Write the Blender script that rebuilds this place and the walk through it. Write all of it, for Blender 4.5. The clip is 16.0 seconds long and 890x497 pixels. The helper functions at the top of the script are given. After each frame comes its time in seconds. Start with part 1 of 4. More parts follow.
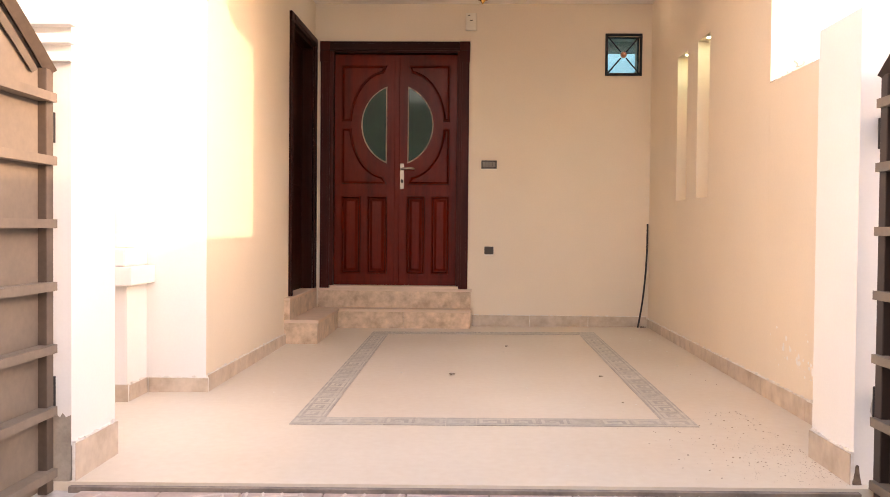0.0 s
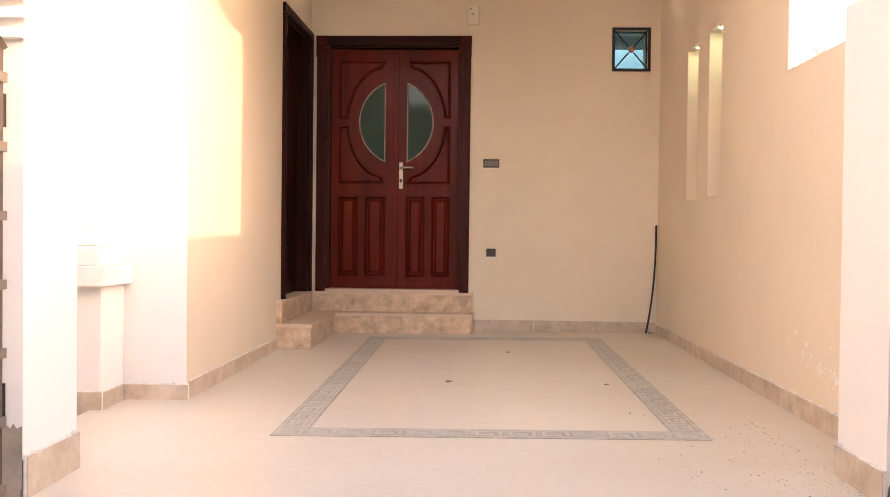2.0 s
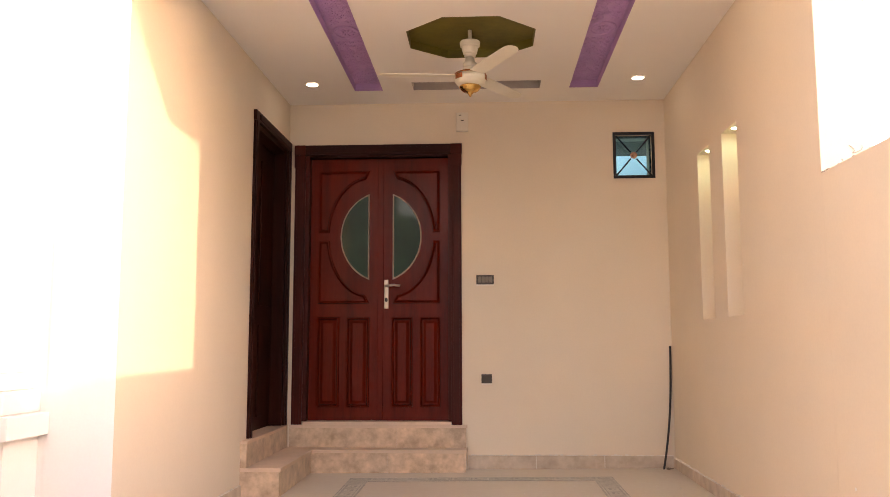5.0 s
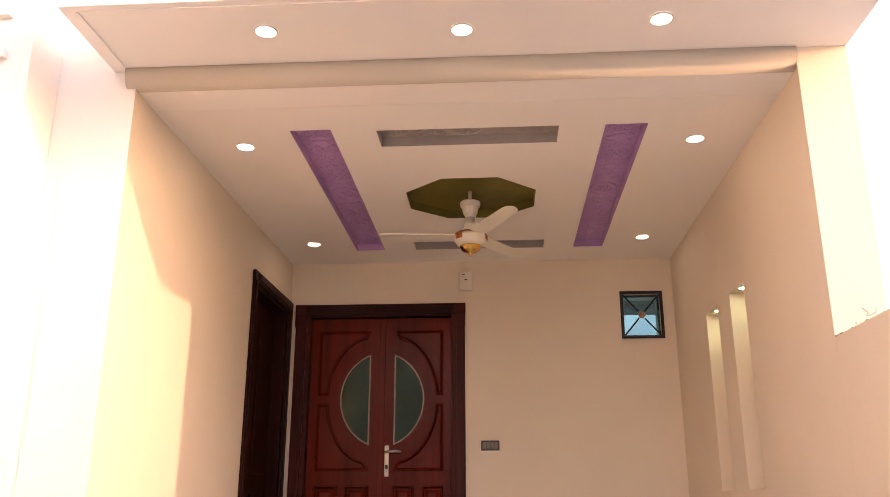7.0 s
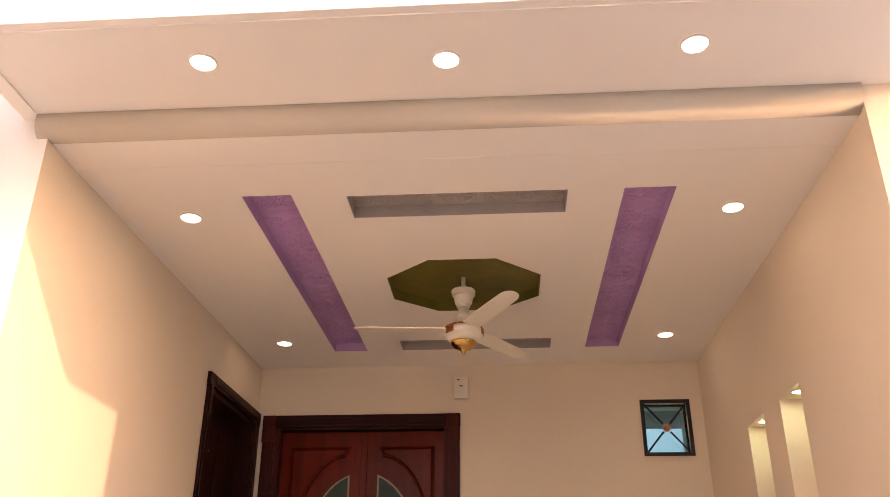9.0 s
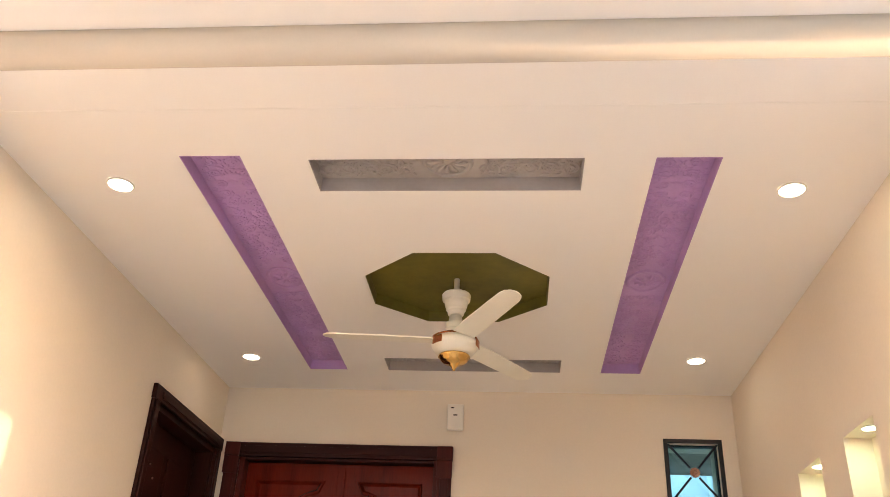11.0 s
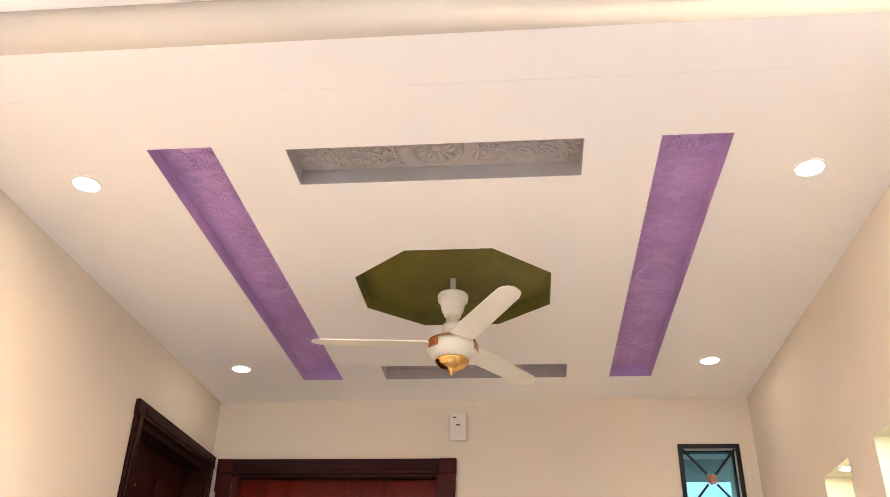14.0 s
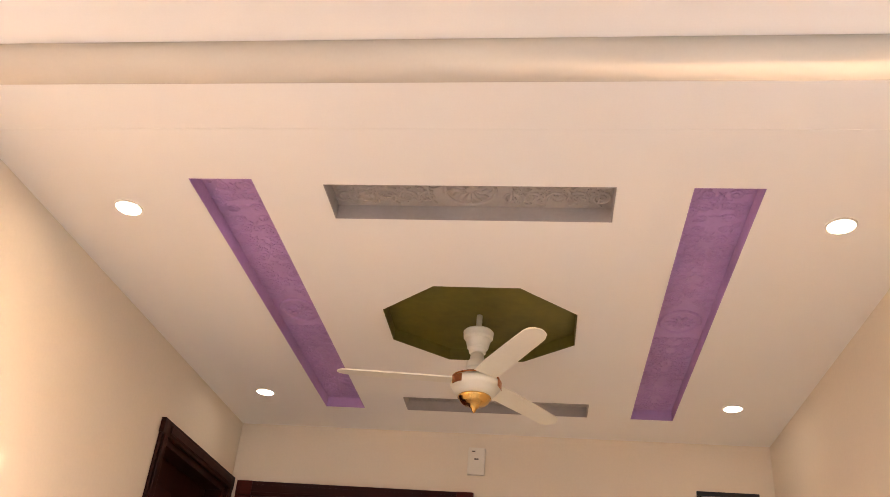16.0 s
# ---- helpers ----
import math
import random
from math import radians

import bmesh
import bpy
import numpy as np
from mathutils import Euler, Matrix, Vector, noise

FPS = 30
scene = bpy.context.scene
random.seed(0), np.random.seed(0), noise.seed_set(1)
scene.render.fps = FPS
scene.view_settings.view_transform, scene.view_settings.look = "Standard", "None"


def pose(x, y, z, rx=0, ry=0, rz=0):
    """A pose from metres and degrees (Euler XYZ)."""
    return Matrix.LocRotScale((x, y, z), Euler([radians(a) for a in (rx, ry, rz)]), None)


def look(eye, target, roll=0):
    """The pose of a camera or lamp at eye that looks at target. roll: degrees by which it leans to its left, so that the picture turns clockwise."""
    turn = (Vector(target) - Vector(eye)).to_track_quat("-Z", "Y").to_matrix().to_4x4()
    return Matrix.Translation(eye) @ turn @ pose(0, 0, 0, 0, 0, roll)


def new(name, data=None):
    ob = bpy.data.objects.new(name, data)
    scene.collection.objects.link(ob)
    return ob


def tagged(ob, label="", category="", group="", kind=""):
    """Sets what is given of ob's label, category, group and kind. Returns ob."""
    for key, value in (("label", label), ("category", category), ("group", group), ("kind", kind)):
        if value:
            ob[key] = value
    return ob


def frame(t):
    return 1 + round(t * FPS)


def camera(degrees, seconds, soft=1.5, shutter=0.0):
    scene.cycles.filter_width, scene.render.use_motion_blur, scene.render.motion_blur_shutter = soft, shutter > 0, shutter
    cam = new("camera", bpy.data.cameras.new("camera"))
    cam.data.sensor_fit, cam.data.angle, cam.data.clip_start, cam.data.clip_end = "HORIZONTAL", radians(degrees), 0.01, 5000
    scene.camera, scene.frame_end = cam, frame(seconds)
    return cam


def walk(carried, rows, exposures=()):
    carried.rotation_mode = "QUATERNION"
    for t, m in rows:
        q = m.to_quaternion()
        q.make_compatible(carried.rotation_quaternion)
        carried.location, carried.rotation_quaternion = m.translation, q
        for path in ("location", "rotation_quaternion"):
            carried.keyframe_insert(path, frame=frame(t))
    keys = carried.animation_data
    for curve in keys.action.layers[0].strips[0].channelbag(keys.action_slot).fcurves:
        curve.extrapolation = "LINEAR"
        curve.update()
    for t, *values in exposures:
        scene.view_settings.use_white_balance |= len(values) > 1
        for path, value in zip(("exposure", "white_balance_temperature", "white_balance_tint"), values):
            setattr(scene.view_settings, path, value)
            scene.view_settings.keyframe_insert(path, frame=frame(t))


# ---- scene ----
cam = camera(55.9, 16.0, soft=0.75)
PATH = [
    (0, (0.199, 0.813, 0.915), (0.135, 2.811, 0.87), 0.54),
    (0.5, (0.192, 0.808, 0.9), (0.126, 2.806, 0.865), 0.42),
    (1, (0.178, 0.826, 0.884), (0.116, 2.825, 0.852), 0.46),
    (1.5, (0.206, 0.895, 0.897), (0.138, 2.893, 0.854), 0.53),
    (2, (0.254, 1.103, 0.874), (0.172, 3.101, 0.843), 0.65),
    (2.5, (0.314, 1.268, 0.889), (0.208, 3.265, 0.863), 0.68),
    (3, (0.309, 1.558, 0.927), (0.222, 3.556, 0.91), 0.65),
    (3.2, (0.307, 1.625, 0.931), (0.226, 3.623, 0.912), 0.35),
    (5.5, (0.355, 1.803, 1.008), (0.258, 3.772, 1.342), -0.33),
    (6, (0.343, 1.793, 1.028), (0.248, 3.744, 1.458), -0.73),
    (6.5, (0.385, 1.832, 1.042), (0.276, 3.759, 1.564), -0.48),
    (7, (0.441, 1.963, 1.057), (0.314, 3.869, 1.649), 0.04),
    (7.5, (0.431, 2.267, 1.106), (0.318, 4.141, 1.796), -0.25),
    (8, (0.374, 2.505, 1.135), (0.287, 4.349, 1.904), -1.08),
    (8.5, (0.441, 2.694, 1.163), (0.324, 4.509, 1.996), -0.29),
    (9, (0.472, 2.817, 1.208), (0.341, 4.623, 2.057), 0.24),
    (11.5, (0.558, 3.744, 1.365), (0.383, 5.492, 2.321), 3.07),
    (12, (0.582, 3.806, 1.392), (0.393, 5.55, 2.353), 2.8),
    (12.5, (0.608, 3.843, 1.389), (0.402, 5.583, 2.353), 2.74),
    (13, (0.598, 3.844, 1.39), (0.397, 5.588, 2.349), 2.28),
    (13.5, (0.579, 3.856, 1.393), (0.389, 5.605, 2.345), 1.56),
    (14, (0.566, 3.85, 1.381), (0.384, 5.59, 2.35), 1.38),
    (14.5, (0.573, 3.821, 1.382), (0.389, 5.545, 2.38), 1.52),
    (15, (0.559, 3.796, 1.383), (0.383, 5.501, 2.413), 2.62),
    (15.5, (0.543, 3.789, 1.391), (0.38, 5.492, 2.427), 3.19),
    (16, (0.553, 3.785, 1.402), (0.312, 5.490, 2.419), 5.2),
]
walk(cam, [(t, look(eye, target, roll)) for t, eye, target, roll in PATH],
     exposures=[(0.0, 3.48, 9300, 35), (3.0, 3.42, 9200, 35), (5.5, 3.30, 9300, 38), (7.0, 3.05, 9500, 44), (9.0, 3.07, 9500, 42), (11.5, 3.90, 7600, 25),
                (13.0, 4.04, 7150, 25), (14.5, 3.97, 7200, 23), (15.4, 3.72, 8000, 30), (16.0, 3.64, 8400, 33)])

# ---- world and sun ----
world = bpy.data.worlds.new("sky")
scene.world = world
world.use_nodes = True
wn = world.node_tree
sky = wn.nodes.new("ShaderNodeTexSky")
sky.sky_type = "NISHITA"
sky.sun_disc = False
SUN_FROM = Vector((1.0, -0.317, 0.282)).normalized()
sky.sun_elevation = math.asin(SUN_FROM.z)
sky.sun_rotation = math.atan2(SUN_FROM.x, SUN_FROM.y)
sky.dust_density = 0.6
sky.ozone_density = 0.3
wn.links.new(sky.outputs[0], wn.nodes["Background"].inputs[0])
wn.nodes["Background"].inputs[1].default_value = 0.15
sun_data = bpy.data.lights.new("sun", "SUN")
sun_data.energy, sun_data.angle, sun_data.color = 0.28, radians(0.6), (1.0, 0.92, 0.74)
sun = new("sun", sun_data)
sun.matrix_world = look(SUN_FROM * 40, (0, 0, 0))

# ---- materials ----


def material(name, colour, rough=0.6, metal=0.0, vary=0.12, coarse=1.3, fine=70.0, bump=0.1, dist=0.002, other=None,
             coat=0.0, stretch=(1, 1, 1), random_tone=0.0, spec=0.5):
    """A surface with tone variation at two scales and a fine relief."""
    m = bpy.data.materials.new(name)
    m.use_nodes = True
    n, l = m.node_tree.nodes, m.node_tree.links
    b = n["Principled BSDF"]
    b.inputs["Roughness"].default_value, b.inputs["Metallic"].default_value = rough, metal
    b.inputs["Coat Weight"].default_value = coat
    b.inputs["Coat Roughness"].default_value = 0.12
    b.inputs["Specular IOR Level"].default_value = spec
    co, mp = n.new("ShaderNodeTexCoord"), n.new("ShaderNodeMapping")
    mp.inputs["Scale"].default_value = stretch
    l.new(co.outputs["Object"], mp.inputs[0])
    big, small = n.new("ShaderNodeTexNoise"), n.new("ShaderNodeTexNoise")
    big.inputs["Scale"].default_value, big.inputs["Detail"].default_value = coarse, 5
    small.inputs["Scale"].default_value, small.inputs["Detail"].default_value = fine, 4
    for k in (big, small):
        l.new(mp.outputs[0], k.inputs["Vector"])
    add = n.new("ShaderNodeMath")
    add.operation = "MULTIPLY_ADD"
    add.inputs[1].default_value = 0.35
    l.new(small.outputs["Fac"], add.inputs[0])
    l.new(big.outputs["Fac"], add.inputs[2])
    ramp = n.new("ShaderNodeValToRGB")
    dark = [c * (1 - vary) for c in colour] if other is None else other
    ramp.color_ramp.elements[0].position, ramp.color_ramp.elements[1].position = 0.42, 0.95
    ramp.color_ramp.elements[0].color = (*dark, 1)
    ramp.color_ramp.elements[1].color = (*[min(1, c * (1 + vary * 0.5)) for c in colour], 1)
    l.new(add.outputs[0], ramp.inputs[0])
    out = ramp.outputs[0]
    if random_tone:
        info, hsv, rng = n.new("ShaderNodeObjectInfo"), n.new("ShaderNodeHueSaturation"), n.new("ShaderNodeMapRange")
        rng.inputs["To Min"].default_value, rng.inputs["To Max"].default_value = 1 - random_tone, 1 + random_tone
        l.new(info.outputs["Random"], rng.inputs["Value"])
        l.new(rng.outputs[0], hsv.inputs["Value"])
        l.new(out, hsv.inputs["Color"])
        out = hsv.outputs[0]
    l.new(out, b.inputs["Base Color"])
    if bump:
        bp = n.new("ShaderNodeBump")
        bp.inputs["Strength"].default_value, bp.inputs["Distance"].default_value = bump, dist
        l.new(add.outputs[0], bp.inputs["Height"])
        l.new(bp.outputs[0], b.inputs["Normal"])
    return m


def glowing(name, colour, strength):
    m = bpy.data.materials.new(name)
    m.use_nodes = True
    b = m.node_tree.nodes["Principled BSDF"]
    b.inputs["Base Color"].default_value = (0.9, 0.9, 0.9, 1)
    b.inputs["Emission Color"].default_value = (*colour, 1)
    b.inputs["Emission Strength"].default_value = strength
    return m


def glass(name, colour=(0.9, 0.95, 0.93), rough=0.02):
    m = bpy.data.materials.new(name)
    m.use_nodes = True
    b = m.node_tree.nodes["Principled BSDF"]
    b.inputs["Base Color"].default_value = (*colour, 1)
    b.inputs["Roughness"].default_value = rough
    b.inputs["Transmission Weight"].default_value = 1.0
    b.inputs["IOR"].default_value = 1.45
    return m


M_WALL = material("cream_wall_paint", (0.79, 0.66, 0.508), 0.7, vary=0.07, coarse=0.9, fine=75, bump=0.3, dist=0.002)
M_WHITE = material("white_exterior_paint", (0.80, 0.76, 0.70), 0.7, vary=0.06, coarse=1.5, fine=90, bump=0.15, dist=0.002)
M_CEIL = material("ceiling_paint", (0.90, 0.845, 0.765), 0.75, vary=0.04, coarse=0.7, fine=150, bump=0.06, dist=0.001)
# darker tone that puts the shade of the beam face into its colour
M_BEAM_SHADE = material("beam_face_shade", (0.55, 0.475, 0.38), 0.75, vary=0.06, coarse=0.8, fine=110, bump=0.12, dist=0.0015)
M_FLOOR = material("floor_marble", (0.68, 0.605, 0.50), 0.36, vary=0.12, other=(0.60, 0.485, 0.365), coarse=0.55, fine=24, bump=0.03, dist=0.001)
M_STEP = material("beige_marble", (0.76, 0.55, 0.385), 0.3, other=(0.40, 0.265, 0.17), coarse=11, fine=34, bump=0.05, dist=0.001, random_tone=0.08)
M_TREAD = material("tread_marble", (0.72, 0.52, 0.38), 0.5, vary=0.15, coarse=4, fine=30, bump=0.03, dist=0.001)
M_SKIRT = material("skirting_marble", (0.64, 0.515, 0.40), 0.4, other=(0.43, 0.32, 0.23), coarse=8, fine=30, bump=0.06, dist=0.001, random_tone=0.1)
M_GROUT = material("white_grout", (0.78, 0.72, 0.64), 0.85, vary=0.2, coarse=20, fine=120, bump=0.4, dist=0.003)
M_BORDER = material("grey_mosaic", (0.45, 0.405, 0.34), 0.4, vary=0.35, coarse=14, fine=90, bump=0.15, dist=0.001, random_tone=0.12)
M_KEY = material("pale_mosaic", (0.54, 0.49, 0.41), 0.4, vary=0.2, coarse=14, fine=90, bump=0.1, dist=0.001, random_tone=0.1)
M_WOOD = material("mahogany", (0.142, 0.0110, 0.0042), 0.26, vary=0.45, coarse=2.2, fine=22, bump=0.06, dist=0.001,
                  stretch=(6, 6, 0.6), coat=0.0, spec=0.15)
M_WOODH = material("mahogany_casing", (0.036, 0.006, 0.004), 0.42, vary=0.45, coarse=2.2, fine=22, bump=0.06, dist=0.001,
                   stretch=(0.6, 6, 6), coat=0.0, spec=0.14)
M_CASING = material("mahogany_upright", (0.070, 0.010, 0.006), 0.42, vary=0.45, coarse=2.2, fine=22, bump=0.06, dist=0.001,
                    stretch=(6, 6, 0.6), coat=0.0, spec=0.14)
M_DARKWOOD = material("dark_mahogany", (0.038, 0.008, 0.005), 0.4, vary=0.4, coarse=2, fine=20, bump=0.06, dist=0.001,
                      stretch=(6, 6, 0.6), coat=0.0, spec=0.10)
M_BEAD = material("pale_glazing_bead", (0.42, 0.30, 0.22), 0.5, vary=0.2, coarse=8, fine=60)
M_OBSCURE = material("obscured_green_glass", (0.012, 0.046, 0.027), 0.05, vary=0.5, coarse=3, fine=160, bump=0.05, dist=0.001, spec=0.24)
M_STEEL = material("satin_nickel", (0.46, 0.38, 0.31), 0.36, 1.0, vary=0.1, coarse=10, fine=120, bump=0.03)
M_IRON = material("black_iron", (0.010, 0.007, 0.006), 0.5, 0.2, vary=0.3, coarse=9, fine=80, bump=0.15)
M_COPPER = material("antique_copper", (0.55, 0.26, 0.16), 0.38, 0.9, vary=0.3, coarse=20, fine=150, bump=0.2)
M_PLATE = material("brown_switch_plastic", (0.055, 0.035, 0.022), 0.25, vary=0.15, coarse=6, fine=90, bump=0.02)
M_ROCKER = material("brown_rocker_plastic", (0.16, 0.115, 0.075), 0.3, vary=0.15, coarse=6, fine=90, bump=0.02)
M_PLASTIC = material("white_plastic", (0.81, 0.73, 0.61), 0.4, vary=0.05, coarse=5, fine=80, bump=0.02)
M_RUBBER = material("black_rubber", (0.022, 0.014, 0.011), 0.5, vary=0.3, coarse=12, fine=120, bump=0.1)
M_PURPLE = material("purple_paint", (0.54, 0.315, 0.57), 0.6, vary=0.18, coarse=3, fine=60, bump=0.25, dist=0.002)
M_OLIVE = material("olive_paint", (0.150, 0.126, 0.016), 0.55, vary=0.35, coarse=5, fine=30, bump=0.35, dist=0.003)
M_GREY = material("grey_paint", (0.42, 0.37, 0.33), 0.65, vary=0.15, coarse=4, fine=60, bump=0.25, dist=0.002)
M_FAN = material("cream_enamel", (0.80, 0.74, 0.60), 0.3, vary=0.05, coarse=4, fine=60, bump=0.02, coat=0.3)
M_BLADE = material("fan_blade_enamel", (0.84, 0.78, 0.64), 0.4, vary=0.05, coarse=4, fine=60, bump=0.02)
M_GOLD = material("polished_gold", (0.85, 0.50, 0.16), 0.18, 1.0, vary=0.1, coarse=8, fine=90, bump=0.02)
M_AMBER = material("copper_band", (0.55, 0.20, 0.07), 0.25, 0.9, vary=0.2, coarse=8, fine=90, bump=0.02)
M_GATE = material("brown_gate_enamel", (0.21, 0.16, 0.12), 0.5, vary=0.3, coarse=3, fine=40, bump=0.2, dist=0.002)
M_GATESTILE = material("brown_stile_enamel", (0.115, 0.078, 0.055), 0.5, vary=0.35, coarse=5, fine=40, bump=0.2, dist=0.002)
# gate brown darkened to hold the shade on the right leaf
M_GATESHADE = material("shaded_gate_enamel", (0.035, 0.018, 0.012), 0.5, vary=0.3, coarse=3, fine=40, bump=0.2, dist=0.002)
M_CEMENT = material("bare_cement", (0.36, 0.30, 0.24), 0.9, vary=0.35, coarse=8, fine=90, bump=0.6, dist=0.006)
M_PAVER = material("pink_paver", (0.48, 0.35, 0.29), 0.8, vary=0.25, coarse=9, fine=90, bump=0.4, dist=0.003, random_tone=0.12)
M_PAVERLINE = material("paver_relief", (0.55, 0.44, 0.37), 0.85, vary=0.2, coarse=9, fine=90, bump=0.4, dist=0.003)
M_GROUND = material("street_concrete", (0.52, 0.47, 0.42), 0.9, vary=0.35, coarse=0.8, fine=40, bump=0.5, dist=0.006)
M_TRACK = material("worn_steel_track", (0.29, 0.225, 0.18), 0.75, 0.1, vary=0.5, coarse=7, fine=60, bump=0.4, dist=0.004)
M_BROKEN = material("broken_brown_cement", (0.19, 0.125, 0.085), 0.9, vary=0.5, coarse=40, fine=140, bump=0.8, dist=0.006)
M_SMUDGE = material("soot_stain", (0.50, 0.43, 0.37), 0.85, vary=0.4, coarse=12, fine=60, bump=0.1)
M_FAR = material("far_pale_plaster", (0.56, 0.515, 0.46), 0.85, vary=0.2, coarse=0.4, fine=20)
M_DIRT = material("dirt_crumbs", (0.32, 0.235, 0.175), 0.9, vary=0.4, coarse=30, fine=90, bump=0.3)
M_FLAKE = material("lime_flakes", (0.82, 0.78, 0.72), 0.9, vary=0.1, coarse=30, fine=90, bump=0.3)
M_TEAL = material("pale_teal_paint", (0.60, 0.76, 0.78), 0.6, vary=0.1)
M_LAMP = glowing("lamp_diffuser", (0.86, 0.97, 0.95), 2.6)
M_NICHELAMP = glowing("niche_lamp_diffuser", (0.56, 1.0, 0.80), 6.0)
M_PANE = glass("clear_glass", (0.42, 0.76, 0.78))

# ---- builders ----


def mesh_of(bm, name):
    me = bpy.data.meshes.new(name)
    bmesh.ops.recalc_face_normals(bm, faces=bm.faces)
    bm.to_mesh(me)
    bm.free()
    return me


def part(name, bm, mat, parent=None, label="", smooth=False):
    """One mesh object from a bmesh, under a thing or a part when given."""
    me = mesh_of(bm, name)
    me.materials.append(mat)
    if smooth:
        for p in me.polygons:
            p.use_smooth = True
    ob = new(name, me)
    if parent is not None:
        ob.parent = parent
        ob.matrix_parent_inverse = parent.matrix_basis.inverted()
    if label:
        ob["label"] = label
    return ob


def thing(name, at, label, category, group="", kind=""):
    ob = new(name)
    ob.empty_display_size = 0.1
    ob.matrix_basis = Matrix.Translation(at)
    return tagged(ob, label, category, group, kind)


def add_box(bm, x0, x1, y0, y1, z0, z1, bevel=0.0):
    g = bmesh.ops.create_cube(bm, size=1.0)
    c = Vector(((x0 + x1) / 2, (y0 + y1) / 2, (z0 + z1) / 2))
    for v in g["verts"]:
        v.co = Vector((v.co.x * (x1 - x0), v.co.y * (y1 - y0), v.co.z * (z1 - z0))) + c
    if bevel:
        edges = list({e for v in g["verts"] for e in v.link_edges})
        bmesh.ops.bevel(bm, geom=edges, offset=bevel, segments=2, affect="EDGES", profile=0.6)
    return bm


def box(x0, x1, y0, y1, z0, z1, bevel=0.0):
    return add_box(bmesh.new(), x0, x1, y0, y1, z0, z1, bevel)


def add_prism(bm, pts, axis, a, b):
    """Extrude a flat outline between a and b along an axis; the outline gives the two other coordinates in order."""
    def place(p, h):
        return {"x": (h, p[0], p[1]), "y": (p[0], h, p[1]), "z": (p[0], p[1], h)}[axis]
    lo, hi = [bm.verts.new(place(p, a)) for p in pts], [bm.verts.new(place(p, b)) for p in pts]
    bm.faces.new(lo)
    bm.faces.new(hi[::-1])
    for i in range(len(pts)):
        j = (i + 1) % len(pts)
        bm.faces.new((lo[i], hi[i], hi[j], lo[j]))
    return bm


def prism(pts, axis, a, b):
    return add_prism(bmesh.new(), pts, axis, a, b)


def add_lathe(bm, profile, cx, cy, n=32):
    """Turn a profile of (radius, height) about the upright line at cx, cy."""
    rings = []
    for r, z in profile:
        rings.append([bm.verts.new((cx + max(r, 0.0005) * math.cos(2 * math.pi * k / n), cy + max(r, 0.0005) * math.sin(2 * math.pi * k / n), z)) for k in range(n)])
    for a, b in zip(rings, rings[1:]):
        for k in range(n):
            bm.faces.new((a[k], a[(k + 1) % n], b[(k + 1) % n], b[k]))
    bm.faces.new(rings[0][::-1])
    bm.faces.new(rings[-1])
    return bm


def lathe(profile, cx, cy, n=32):
    return add_lathe(bmesh.new(), profile, cx, cy, n)


def add_tube(bm, pts, r, n=8, flat=1.0, up=Vector((0, 0, 1))):
    """A tube along a line of points; flat squeezes it along up."""
    pts = [Vector(p) for p in pts]
    rings = []
    for i, p in enumerate(pts):
        d = (pts[min(i + 1, len(pts) - 1)] - pts[max(i - 1, 0)]).normalized()
        side = d.cross(up)
        side = side.normalized() if side.length > 1e-4 else Vector((1, 0, 0))
        nor = side.cross(d).normalized()
        rad = r(i / (len(pts) - 1)) if callable(r) else r
        rings.append([bm.verts.new(p + side * rad * math.cos(2 * math.pi * k / n) + nor * rad * flat * math.sin(2 * math.pi * k / n)) for k in range(n)])
    for a, b in zip(rings, rings[1:]):
        for k in range(n):
            bm.faces.new((a[k], a[(k + 1) % n], b[(k + 1) % n], b[k]))
    bm.faces.new(rings[0][::-1])
    bm.faces.new(rings[-1])
    return bm


def cells(axis, us, vs, a, b, hole):
    """A slab across an axis from a to b, divided at us and vs, without the cells for which hole(u, v) is true. One closed mesh."""
    bm = bmesh.new()
    cache = {}

    def vert(u, v, h):
        if (u, v, h) not in cache:
            cache[u, v, h] = bm.verts.new({"x": (h, u, v), "y": (u, h, v), "z": (u, v, h)}[axis])
        return cache[u, v, h]
    full = {(i, j): not hole((us[i] + us[i + 1]) / 2, (vs[j] + vs[j + 1]) / 2) for i in range(len(us) - 1) for j in range(len(vs) - 1)}
    for (i, j), f in full.items():
        if not f:
            continue
        u0, u1, v0, v1 = us[i], us[i + 1], vs[j], vs[j + 1]
        for h in (a, b):
            bm.faces.new((vert(u0, v0, h), vert(u1, v0, h), vert(u1, v1, h), vert(u0, v1, h)))
        for (di, dj), (p, q) in {(-1, 0): ((u0, v0), (u0, v1)), (1, 0): ((u1, v0), (u1, v1)), (0, -1): ((u0, v0), (u1, v0)), (0, 1): ((u0, v1), (u1, v1))}.items():
            if not full.get((i + di, j + dj), False):
                bm.faces.new((vert(*p, a), vert(*q, a), vert(*q, b), vert(*p, b)))
    return bm


def inside(u, v, rects):
    return any(r[0] < u < r[1] and r[2] < v < r[3] for r in rects)


def offset_outline(pts, d):
    """Move an outline (anticlockwise) inwards by d."""
    n, out = len(pts), []
    for i in range(n):
        p, a, b = Vector(pts[i]), Vector(pts[i - 1]), Vector(pts[(i + 1) % n])
        e1, e2 = (p - a).normalized(), (b - p).normalized()
        n1, n2 = Vector((-e1.y, e1.x)), Vector((-e2.y, e2.x))
        m = n1 + n2
        m = m / max(0.35, m.dot(n1)) if m.length > 1e-6 else n1
        out.append((p.x + m.x * d, p.y + m.y * d))
    return out


